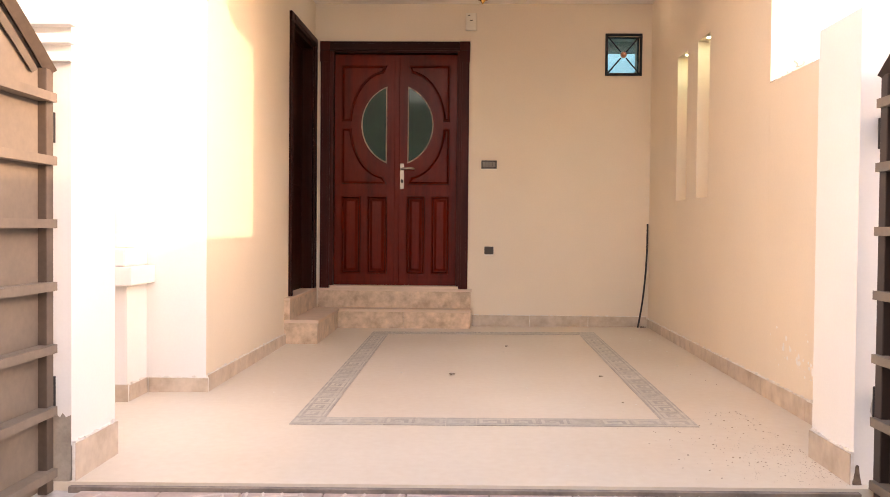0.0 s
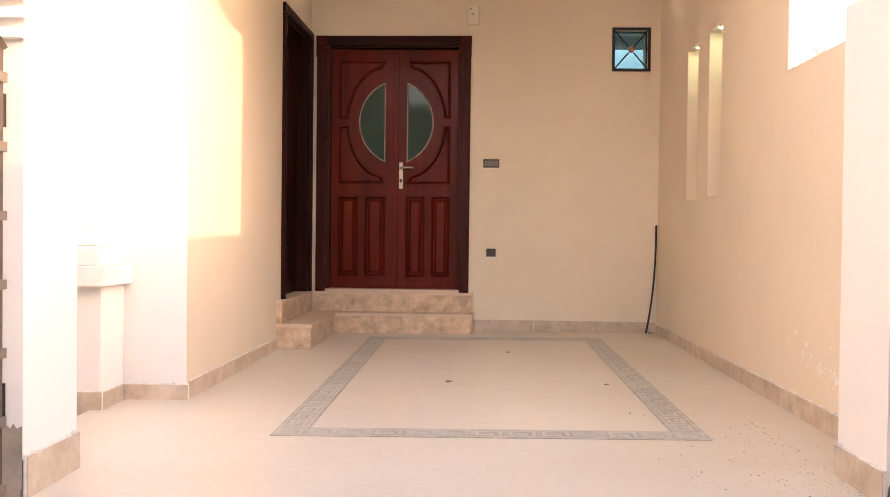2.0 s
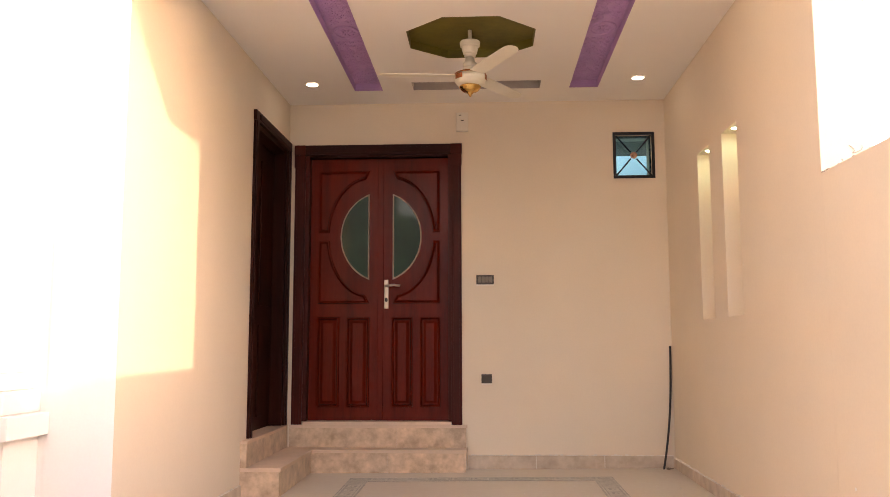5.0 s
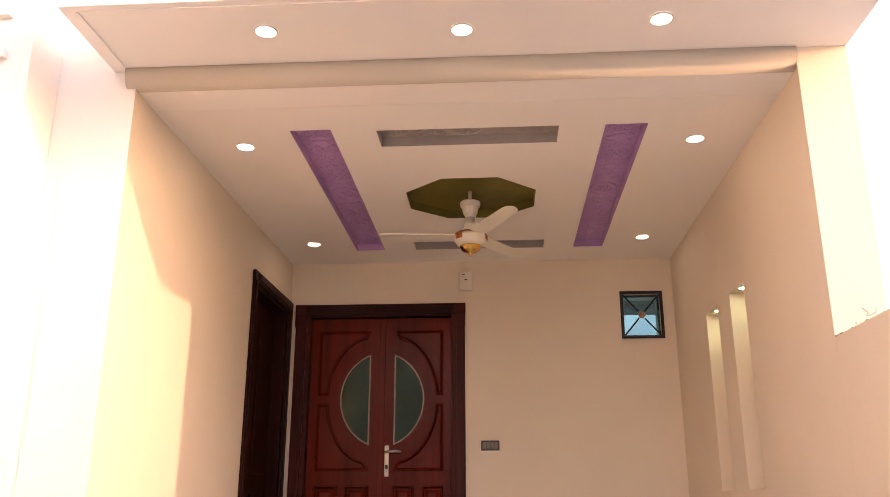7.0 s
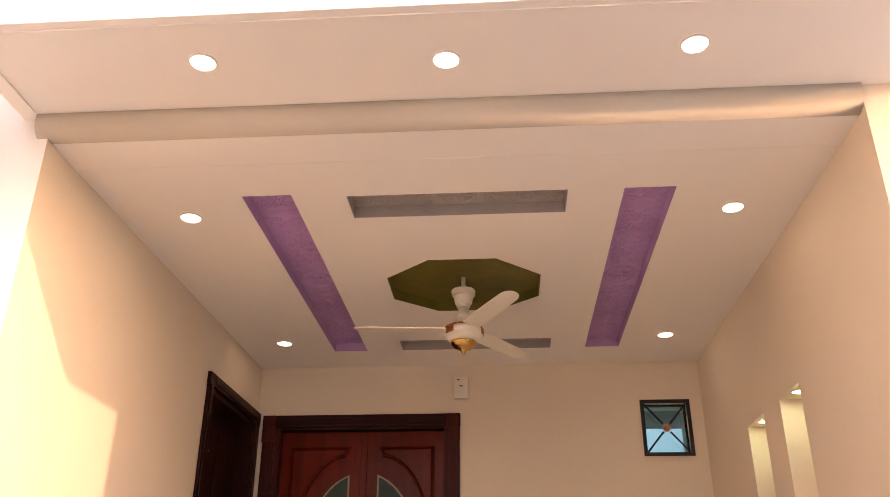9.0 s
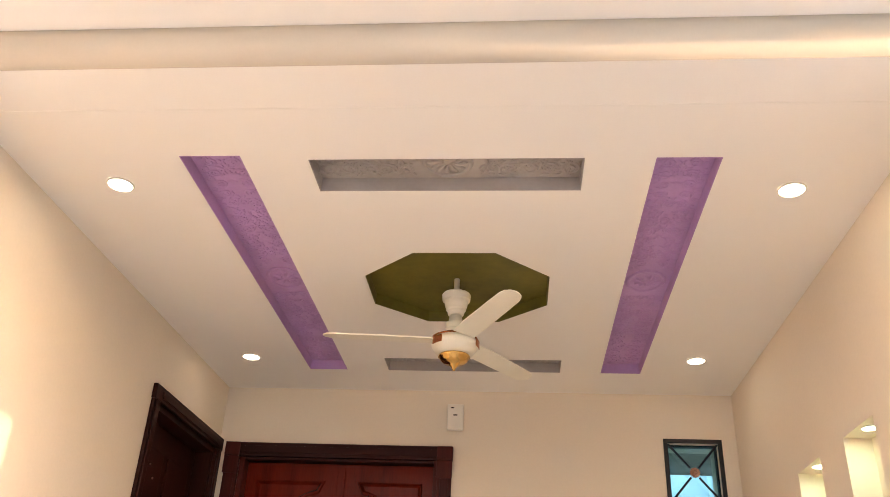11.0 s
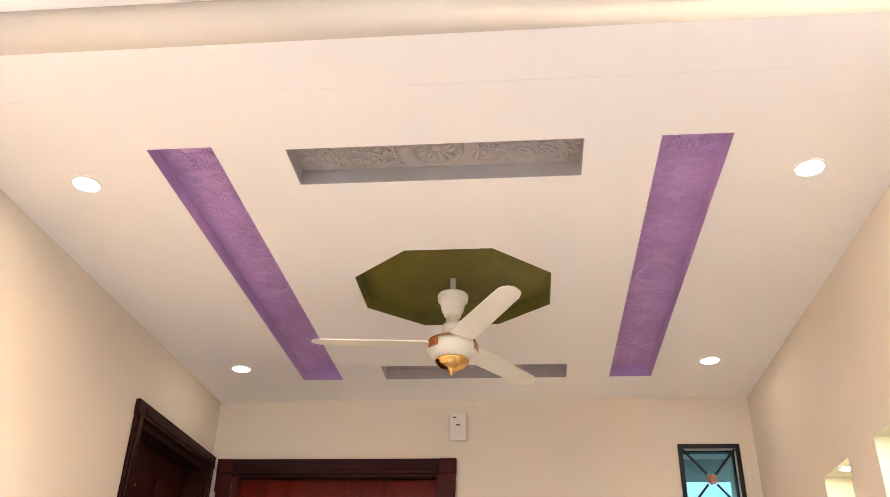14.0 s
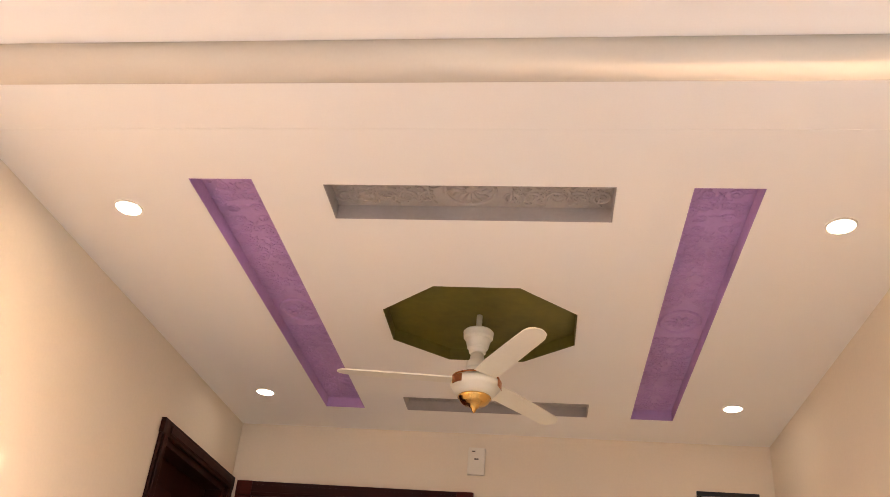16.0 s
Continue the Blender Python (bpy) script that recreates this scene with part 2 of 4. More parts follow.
def loft_outlines(bm, outline, steps, face_at):
    """Rings of an outline set in by the first number and standing at face_at minus the second along y; the last ring is filled."""
    rings = []
    for d, proud in steps:
        rings.append([bm.verts.new((x, face_at - proud, z)) for x, z in offset_outline(outline, d)])
    for a, b in zip(rings, rings[1:]):
        for k in range(len(a)):
            bm.faces.new((a[k], a[(k + 1) % len(a)], b[(k + 1) % len(a)], b[k]))
    bm.faces.new(rings[-1])
    bm.faces.new(rings[0][::-1])
    return bm


# ---- plan ----
XL, XR, YB, ZC = -1.29, 1.83, 8.60, 3.00

# ---- setting ----
ground = part("ground", prism([(-400, -400), (400, -400), (400, 400), (-400, 400)], "z", -0.60, -0.068), M_GROUND)
tagged(ground, "dusty grey concrete street and yard ground", "ground", kind="structure")

FLOOR_EDGE = [(-1.70, 3.862), (2.06, 3.862)]
# the floor falls a little towards the street and towards the house side
FALL = Matrix.Translation((0.3, 5.6, -0.004)) @ Matrix.Rotation(-math.atan(0.010), 4, "Y") @ Matrix.Rotation(math.atan(0.008), 4, "X") @ Matrix.Translation((-0.3, -5.6, 0))
floor = part("floor", prism([FLOOR_EDGE[0], FLOOR_EDGE[1], (2.06, 8.85), (-1.70, 8.85)], "z", -0.12, 0.0), M_FLOOR)
floor.matrix_basis = FALL
tagged(floor, "polished beige marble porch floor with grey border", "floor", kind="structure")

DOOR1 = (-1.135, 0.085, 0.30, 2.59)
WIN = (1.425, 1.725, 2.36, 2.71)
wall_back = part("wall_back", cells("y", [-1.6, DOOR1[0], DOOR1[1], WIN[0], WIN[1], 2.06], [-0.1, DOOR1[2], WIN[2], DOOR1[3], WIN[3], 3.10], YB, YB + 0.25,
                 lambda u, v: inside(u, v, [DOOR1, WIN])), M_WALL)
tagged(wall_back, "peach cream painted plaster end wall", "wall", kind="structure")

DOOR2 = (7.62, 8.53, 0.30, 2.60)
wall_left = part("wall_left", cells("x", [5.525, DOOR2[0], DOOR2[1], YB], [-0.1, DOOR2[2], DOOR2[3], 3.60], XL - 0.31, XL,
                 lambda u, v: inside(u, v, [DOOR2])), M_WALL)
SHEAR = Matrix(((1, 0.0105, 0, -0.0735), (0, 1, 0, 0), (0, 0, 1, 0), (0, 0, 0, 1)))
wall_left.data.materials.append(M_WHITE)
for p in wall_left.data.polygons:
    p.material_index = int(p.center.y < 5.53)  # the end that faces the street has the white exterior paint
wall_left.data.transform(SHEAR)
tagged(wall_left, "cream painted side wall in low sunlight", "wall", kind="structure")

NICHES = [(7.29, 7.60, 1.16, 2.30), (6.69, 7.00, 1.16, 2.30)]
wall_right = part("wall_right", cells("x", [5.50, 6.69, 7.00, 7.29, 7.60, YB], [-0.1, 1.16, 2.30, 3.10], XR, XR + 0.11,
                  lambda u, v: inside(u, v, NICHES)), M_WALL)
bmw = bmesh.new()
bmw.from_mesh(wall_right.data)
add_box(bmw, XR + 0.11, XR + 0.23, 5.50, YB, -0.1, 3.10)
wall_right.data = mesh_of(bmw, "wall_right")
wall_right.data.materials.append(M_WALL)
tagged(wall_right, "cream painted side wall with two lit slot niches", "wall", kind="structure")
boundary = part("wall_boundary", prism([(4.2855, -0.1), (5.499, -0.1), (5.499, 1.74), (4.2855, 1.74)], "x", XR, XR + 0.23), M_WALL)
tagged(boundary, "low cream boundary wall with raw top edge", "wall", kind="structure")

# gate pillars
pillar_r = thing("gate_pillar", (1.85, 4.23, -0.1), "plain cream gate pillar with chipped foot", "pillar", "gate pillars", "structure")
part("shaft", prism([(1.602, 3.91), (2.06, 3.91), (2.06, 4.285), (1.602, 4.285)], "z", -0.1, 1.735), M_WHITE, pillar_r)
pillar_l = thing("gate_pillar", (-1.45, 4.03, -0.1), "white gate pillar with banded cap and bare cement foot", "pillar", "gate pillars", "structure")
part("shaft", prism([(-1.68, 3.865), (-1.28, 3.865), (-1.28, 4.245), (-1.68, 4.245)], "z", 0.10, 1.72), M_WHITE, pillar_l)
part("foot", box(-1.682, -1.287, 3.863, 4.243, -0.1, 0.0995), M_CEMENT, pillar_l, "bare grey cement foot")
part("raw_patch", prism([(-1.375, 0.0), (-1.2805, 0.0), (-1.2805, 0.215), (-1.300, 0.205), (-1.312, 0.222), (-1.322, 0.204), (-1.336, 0.216), (-1.345, 0.25), (-1.352, 0.212), (-1.375, 0.225)], "y", 3.8615, 3.8645), M_CEMENT, pillar_l, "raw cement patch with torn plaster edge")
for k, z in enumerate((1.515, 1.58, 1.645)):
    part("cap_band", box(-1.72, -1.270 + 0.006 * k, 3.835 - 0.010 * k, 3.8645, z, z + 0.035, 0.004), M_WHITE, pillar_l)

# false ceiling with sunk panels
OCT = [(0.097, 6.765), (0.45, 6.765), (0.687, 6.99), (0.687, 7.30), (0.45, 7.51), (0.097, 7.51), (-0.147, 7.30), (-0.147, 6.99)]
PANELS = {"purple": [(-0.672, -0.447, 6.028, 8.238), (1.02, 1.245, 6.056, 8.238)], "grey": [(-0.205, 0.776, 6.056, 6.270), (-0.205, 0.790, 8.037, 8.240)]}
holes = PANELS["purple"] + PANELS["grey"]
octbox = (-0.147, 0.687, 6.765, 7.51)
us = sorted({XL - 0.06, XR, *[r[0] for r in holes], *[r[1] for r in holes], octbox[0], octbox[1]})
vs = sorted({5.76, YB, *[r[2] for r in holes], *[r[3] for r in holes], octbox[2], octbox[3]})
cb = cells("z", us, vs, ZC, ZC + 0.06, lambda u, v: inside(u, v, holes + [octbox]))
for corner, ends in (((-0.147, 6.765), ((0.097, 6.765), (-0.147, 6.99))), ((0.687, 6.765), ((0.45, 6.765), (0.687, 6.99))),
                     ((0.687, 7.51), ((0.687, 7.30), (0.45, 7.51))), ((-0.147, 7.51), ((-0.147, 7.30), (0.097, 7.51)))):
    add_prism(cb, [corner, *ends], "z", ZC, ZC + 0.06)
ceiling = part("ceiling", cb, M_CEIL)
tagged(ceiling, "off-white false ceiling with sunk coloured panels", "ceiling", kind="structure")


def tray(name, outline, mat, label):
    """A painted sunk panel: liner walls and a back plate."""
    t = thing(name, (sum(p[0] for p in outline) / len(outline), sum(p[1] for p in outline) / len(outline), ZC + 0.058), label, "ceiling panel", kind="structure")
    bm = bmesh.new()
    n = len(outline)
    inn = offset_outline(outline, 0.004)
    lo_o, lo_i = [bm.verts.new((*p, ZC + 0.001)) for p in offset_outline(outline, 0.001)], [bm.verts.new((*p, ZC + 0.001)) for p in inn]
    hi_o, hi_i = [bm.verts.new((*p, ZC + 0.0575)) for p in offset_outline(outline, 0.001)], [bm.verts.new((*p, ZC + 0.0575)) for p in inn]
    for i in range(n):
        j = (i + 1) % n
        for q in ((lo_o[i], lo_o[j], lo_i[j], lo_i[i]), (lo_i[i], lo_i[j], hi_i[j], hi_i[i]), (hi_i[i], hi_i[j], hi_o[j], hi_o[i]), (hi_o[i], hi_o[j], lo_o[j], lo_o[i])):
            bm.faces.new(q)
    part("liner", bm, mat, t)
    part("back_plate", prism(offset_outline(outline, 0.001), "z", ZC + 0.058, ZC + 0.075), mat, t)
    return t


def rect(r):
    return [(r[0], r[2]), (r[1], r[2]), (r[1], r[3]), (r[0], r[3])]


def add_scroll(bm, cx, cy, size, start, hand, z, turns=1.6):
    """A flattened stucco spiral that hangs from the plate at z."""
    pts = []
    for k in range(15):
        f = k / 14
        a, r = start + hand * f * turns * 2 * math.pi, size * (1 - 0.82 * f)
        pts.append((cx + r * math.cos(a), cy + r * math.sin(a), z))
    add_tube(bm, pts, lambda f: size * (0.17 - 0.08 * f), 5, 0.6)


def add_petals(bm, cx, cy, size, count, z):
    for k in range(count):
        a = 2 * math.pi * k / count
        d, s = Vector((math.cos(a), math.sin(a), 0)), Vector((-math.sin(a), math.cos(a), 0))
        c = Vector((cx, cy, z))
        add_tube(bm, [c + d * size * 0.2, c + d * size * 0.5 + s * size * 0.1, c + d * size * 0.8 + s * size * 0.06, c + d * size], lambda f: size * 0.02 + size * 0.14 * math.sin(math.pi * f), 5, 0.7)


def add_leaves(bm, r, count, size, z, seed, bare=0.0):
    """Short curved stucco leaves strewn over a panel, mirrored about its long middle line."""
    q = random.Random(seed)
    mx, my = (r[0] + r[1]) / 2, (r[2] + r[3]) / 2
    along_y = r[3] - r[2] > r[1] - r[0]
    for _ in range(count):
        x, y = q.uniform(r[0] + 0.022, r[1] - 0.022), q.uniform(r[2] + 0.022, r[3] - 0.022)
        if abs(y - my) < bare:
            continue
        a, ln, curl = q.uniform(0, 6.283), size * q.uniform(0.6, 1.4), q.uniform(-1.6, 1.6)
        for mirror in (False, True):
            pts = []
            for k in range(5):
                f = k / 4 - 0.5
                dx, dy = ln * f * math.cos(a + curl * f), ln * f * math.sin(a + curl * f)
                px, py = x + dx, y + dy
                if mirror:
                    px, py = (2 * mx - px, py) if along_y else (2 * mx - px, py)
                pts.append((px, py, z))
            add_tube(bm, pts, lambda f: 0.0012 + size * 0.13 * math.sin(math.pi * min(1, f * 0.9 + 0.1)), 5, 0.8)


zr = ZC + 0.0575
for r in PANELS["purple"]:
    t = tray("ceiling_panel", rect(r), M_PURPLE, "long sunk purple ceiling panel with floral stucco")
    bm = bmesh.new()
    rng = random.Random(7)
    rows_n = 30
    add_leaves(bm, r, 210, 0.028, zr, 21, 0.15)
    for k in range(rows_n):
        y = r[2] + 0.05 + (r[3] - r[2] - 0.1) * k / (rows_n - 1)
        if abs(y - (r[2] + r[3]) / 2) < 0.15:
            continue
        for side in (-1, 1):
            x = (r[0] + r[1]) / 2 + side * 0.048
            add_scroll(bm, x, y, 0.027 + 0.006 * rng.random(), side * (0.6 + k % 2 * math.pi), side * (1 if k % 2 else -1), zr)
            add_scroll(bm, x + side * 0.038, y + 0.045, 0.020, side * 2.2 + k, -side, zr, 1.1)
        if k % 3 == 1:
            add_petals(bm, (r[0] + r[1]) / 2, y + 0.045, 0.036, 6, zr)
    # oval medallion in the middle of the panel
    mx, my = (r[0] + r[1]) / 2, (r[2] + r[3]) / 2
    add_tube(bm, [(mx + 0.080 * math.cos(a * math.pi / 16), my + 0.105 * math.sin(a * math.pi / 16), zr) for a in range(33)], 0.011, 5, 0.5)
    add_petals(bm, mx, my, 0.062, 10, zr)
    for v in bm.verts:
        v.co.z = zr + (v.co.z - zr) * 1.3
    part("stucco_relief", bm, M_PURPLE, t, smooth=True)
for r in PANELS["grey"]:
    t = tray("ceiling_panel", rect(r), M_GREY, "sunk grey ceiling panel with floral stucco medallion")
    bm = bmesh.new()
    cx, cy = (r[0] + r[1]) / 2, (r[2] + r[3]) / 2
    add_petals(bm, cx, cy, 0.075, 12, zr)
    add_leaves(bm, (cx - 0.47, cx - 0.13, r[2], r[3]), 46, 0.034, zr, 4)
    add_leaves(bm, (cx + 0.13, cx + 0.47, r[2], r[3]), 46, 0.034, zr, 5)
    add_tube(bm, [(cx + 0.088 * math.cos(a * math.pi / 16), cy + 0.088 * math.sin(a * math.pi / 16), zr) for a in range(33)], 0.008, 5, 0.6)
    for side in (-1, 1):
        for k in range(5):
            x = cx + side * (0.15 + 0.075 * k)
            add_scroll(bm, x, cy + 0.042, 0.038, k + side, side, zr)
            add_scroll(bm, x + 0.02, cy - 0.042, 0.038, k * 2.0, -side, zr)
            add_petals(bm, x + 0.03 * side, cy + 0.005, 0.022, 5, zr)
        add_tube(bm, [(cx + side * (0.115 + 0.03 * math.cos(a)), cy + 0.085 * math.sin(a), zr) for a in [(-1.3 + 0.2 * q) for q in range(14)]], 0.006, 5, 0.6)
    for v in bm.verts:
        v.co.z = zr + (v.co.z - zr) * 1.6
    part("stucco_relief", bm, M_GREY, t, smooth=True)
tray("ceiling_panel", OCT, M_OLIVE, "octagonal sunk olive green ceiling panel round the fan")

# beam with a coved front, roof slab and canopy
arc = [(5.555 - 0.07 * math.cos(q * math.pi / 24), 3.071 - 0.070 * math.sin(q * math.pi / 24)) for q in range(13)]
cove = [(5.485, 3.10), *arc, (5.7595, 3.0008), (5.7595, 3.10)]
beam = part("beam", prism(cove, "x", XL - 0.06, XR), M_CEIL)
beam.data.materials.append(M_BEAM_SHADE)
# cove face gets the painted shade; the soffit keeps the ceiling paint
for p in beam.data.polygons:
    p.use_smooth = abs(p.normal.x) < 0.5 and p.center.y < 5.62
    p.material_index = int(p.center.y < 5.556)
tagged(beam, "off-white plastered beam with a rounded lower edge", "beam", kind="structure")
slab = part("canopy_slab", prism([(-1.42, 4.96), (2.06, 4.96), (2.06, 8.85), (-1.42, 8.85)], "z", 3.1005, 3.32), M_CEIL)
tagged(slab, "off-white projecting concrete canopy and roof slab", "roof", kind="structure")
part("drip_groove", box(-1.36, -1.345, 5.0, 5.47, 3.092, 3.1), M_CEIL, slab)
part("drip_groove", box(-1.34, 2.0, 4.995, 5.005, 3.0935, 3.1), M_CEIL, slab)

# front of the house beside the porch
front = part("wall_front", prism([(-6.0, 5.53), (XL - 0.327, 5.53), (XL - 0.327, 5.78), (-6.0, 5.78)], "z", -0.1, 3.60), M_WHITE)
tagged(front, "white painted house front beside the porch", "wall", kind="structure")
column = thing("corner_column", (-1.85, 5.25, -0.1), "white plastered corner column with thin bands on a stepped plinth", "column", kind="structure")
part("plinth", box(-2.15, -1.65, 5.255, 5.529, -0.1, 0.60, 0.004), M_WHITE, column)
part("plinth_cap", box(-2.21, -1.60, 5.19, 5.523, 0.601, 0.70, 0.006), M_WHITE, column)
part("base_moulding", box(-2.16, -1.645, 5.22, 5.529, 0.701, 0.80, 0.012), M_WHITE, column)
part("base_moulding", box(-2.13, -1.675, 5.24, 5.529, 0.801, 0.875, 0.012), M_WHITE, column)
part("shaft", box(-2.08, -1.70, 5.27, 5.529, 0.876, 3.60, 0.006), M_WHITE, column)
for k in range(4):
    z = 2.822 + 0.218 * k
    part("band", box(-2.082, -1.812, 5.235, 5.2695, z, z + 0.043, 0.004), M_WHITE, column, "thin projecting white band")

# street side: plain walls that close the place, several added unseen to block sky
# right 9 m end added to block sky; the rest follows the glass reflection
opposite = part("wall_street", prism([(-18, -0.1), (18, -0.1), (18, 9.0), (2.6, 9.0), (2.6, 4.75), (-1.6, 4.8), (-2.2, 4.9), (-2.2, 7.2), (-18, 7.2)], "y", -9.3, -9.0), M_FAR)
tagged(opposite, "plain pale house wall across the street", "wall", kind="structure")
# added out of view to darken the right wall and pillar
left_screen = part("sky_screen_left", box(-7.3, -7.0, -8.9, 5.4, -0.1, 7.0), M_FAR)
tagged(left_screen, "unseen plain pale wall added to block sky from the left", "wall", kind="structure")
# hidden behind the gate leaf, added to stop low light
low_screen = part("low_screen_left", box(-6.99, -1.683, 3.94, 4.17, -0.1, 1.70), M_WHITE)
tagged(low_screen, "unseen low white wall added to block low light from the left", "wall", kind="structure")
# out of view; height set to hide the horizon glow below the sun
right_screen = part("sky_screen_right", box(9.0, 9.3, -8.9, 22.0, -0.1, 3.6), M_WHITE)
tagged(right_screen, "unseen plain pale wall added to block low sky beyond the boundary", "wall", kind="structure")
shaft_room = part("light_shaft", cells("z", [1.0, 1.06, 2.06, 2.12], [YB + 0.252, 10.5, 10.6], 1.9, 3.3, lambda u, v: 1.06 < u < 2.06 and v < 10.5), M_TEAL)
tagged(shaft_room, "pale open light shaft behind the small window", "wall", kind="structure")
part("shaft_floor", box(1.061, 2.059, YB + 0.253, 10.499, 1.9, 1.95), M_TEAL, shaft_room)
part("shaft_cover", box(1.061, 1.90, YB + 0.253, 9.45, 2.72, 2.78), M_CEMENT, shaft_room)

# ---- steps ----
steps = thing("porch_steps", (-0.6, 8.3, 0), "two beige marble steps wrapping the corner below both doors", "steps", kind="structure")
XS, YS, YU, Y7 = -1.008, 8.42, 8.565, 7.41
Z1, Z2 = 0.186, 0.362
part("riser", box(XL + 0.001, XS - 0.012, Y7 + 0.012, Y7 + 0.03, -0.04, Z1 - 0.025), M_STEP, steps)
part("riser", box(XS - 0.03, XS - 0.012, Y7 + 0.031, YS, -0.04, Z1 - 0.025), M_STEP, steps)
part("riser", box(XS - 0.03, -0.42, YS + 0.001, YS + 0.02, -0.04, Z1 - 0.025), M_STEP, steps)
part("riser", box(-0.4185, 0.192, YS + 0.001, YS + 0.02, -0.04, Z1 - 0.025), M_STEP, steps)
part("riser", box(0.174, 0.192, YS + 0.021, YB - 0.001, -0.04, Z1 - 0.025), M_STEP, steps)
part("tread", prism([(XL + 0.001, Y7), (XS, Y7), (XS, YS - 0.012), (0.202, YS - 0.012), (0.202, YB - 0.001), (XL + 0.001, YB - 0.001)], "z", Z1 - 0.024, Z1), M_TREAD, steps)
part("riser", box(XL + 0.065, -0.36, YU, YU + 0.02, Z1 + 0.001, Z2 - 0.022), M_STEP, steps)
part("riser", box(-0.3585, 0.192, YU, YU + 0.02, Z1 + 0.001, Z2 - 0.022), M_STEP, steps)
part("riser", box(XL + 0.03, XL + 0.048, Y7 + 0.03, YU - 0.001, Z1 + 0.001, Z2 - 0.022), M_STEP, steps)
part("riser", box(XL + 0.001, XL + 0.048, Y7 + 0.012, Y7 + 0.029, Z1 + 0.001, Z2 - 0.022), M_STEP, steps)
part("tread", prism([(XL - 0.2, 7.62), (XL + 0.001, 7.62), (XL + 0.001, Y7), (XL + 0.055, Y7), (XL + 0.055, 8.53), (XL - 0.2, 8.53)], "z", Z2 - 0.021, Z2), M_TREAD, steps)
part("tread", prism([(XL + 0.065, YU - 0.010), (0.2, YU - 0.010), (0.2, YB - 0.001), (XL + 0.065, YB - 0.001)], "z", Z2 - 0.021, Z2), M_TREAD, steps)
part("threshold", box(-1.12, 0.07, YB - 0.035, YB + 0.15, Z2 + 0.0005, Z2 + 0.025, 0.004), M_TREAD, steps, "pale marble threshold strip")

# ---- main double door ----
door1 = thing("door_1", (-0.525, YB, 0.363), "closed mahogany double door with oval glass and arched panels", "door", kind="structure")
DL, DR, DT, DB = -1.218, 0.160, 2.648, 0.363
CW = 0.085


def casing(parent, a, b, zb, zt, w, mat_up, mat_cross, place, blocks=True):
    """Moulded casing: two uprights and a head, in stepped layers."""
    for lo, hi in ((a, a + w), (b - w, b)):
        bm = bmesh.new()
        mid = (lo + hi) / 2
        add_box(bm, *place(lo, hi, zb, zt - w, 0.0, 0.018), 0.003)
        add_box(bm, *place(mid - w * 0.28, mid + w * 0.28, zb, zt - w, 0.0181, 0.027), 0.004)
        part("casing_upright", bm, mat_up, parent)
    bm = bmesh.new()
    add_box(bm, *place(a - 0.006, b + 0.006, zt - w + 0.0005, zt, 0.0, 0.024), 0.003)
    add_box(bm, *place(a + w, b - w, zt - w * 0.75, zt - w * 0.25, 0.0241, 0.031), 0.003)
    part("casing_head", bm, mat_cross, parent)
    for lo, hi in ((a - 0.004, a + w + 0.004), (b - w - 0.004, b + 0.004)) if blocks else ():
        bm = bmesh.new()
        add_box(bm, *place(lo, hi, zt - w - 0.105, zt - w - 0.001, 0.0275, 0.034), 0.003)
        add_box(bm, *place(lo, hi, zt - w + 0.001, zt - 0.002, 0.0315, 0.040), 0.004)
        part("corner_block", bm, mat_up, parent)


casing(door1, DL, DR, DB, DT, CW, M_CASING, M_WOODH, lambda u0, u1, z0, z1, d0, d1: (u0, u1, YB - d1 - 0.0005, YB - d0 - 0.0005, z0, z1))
JB = [(-1.134, -1.10), (0.05, 0.084)]
for x0, x1 in JB:
    part("jamb", box(x0, x1, YB + 0.001, YB + 0.14, 0.3885, 2.589, 0.002), M_CASING, door1)
part("head_jamb", box(-1.099, 0.049, YB + 0.001, YB + 0.14, 2.55, 2.589, 0.002), M_WOODH, door1)
LEAF_Y = YB + 0.075


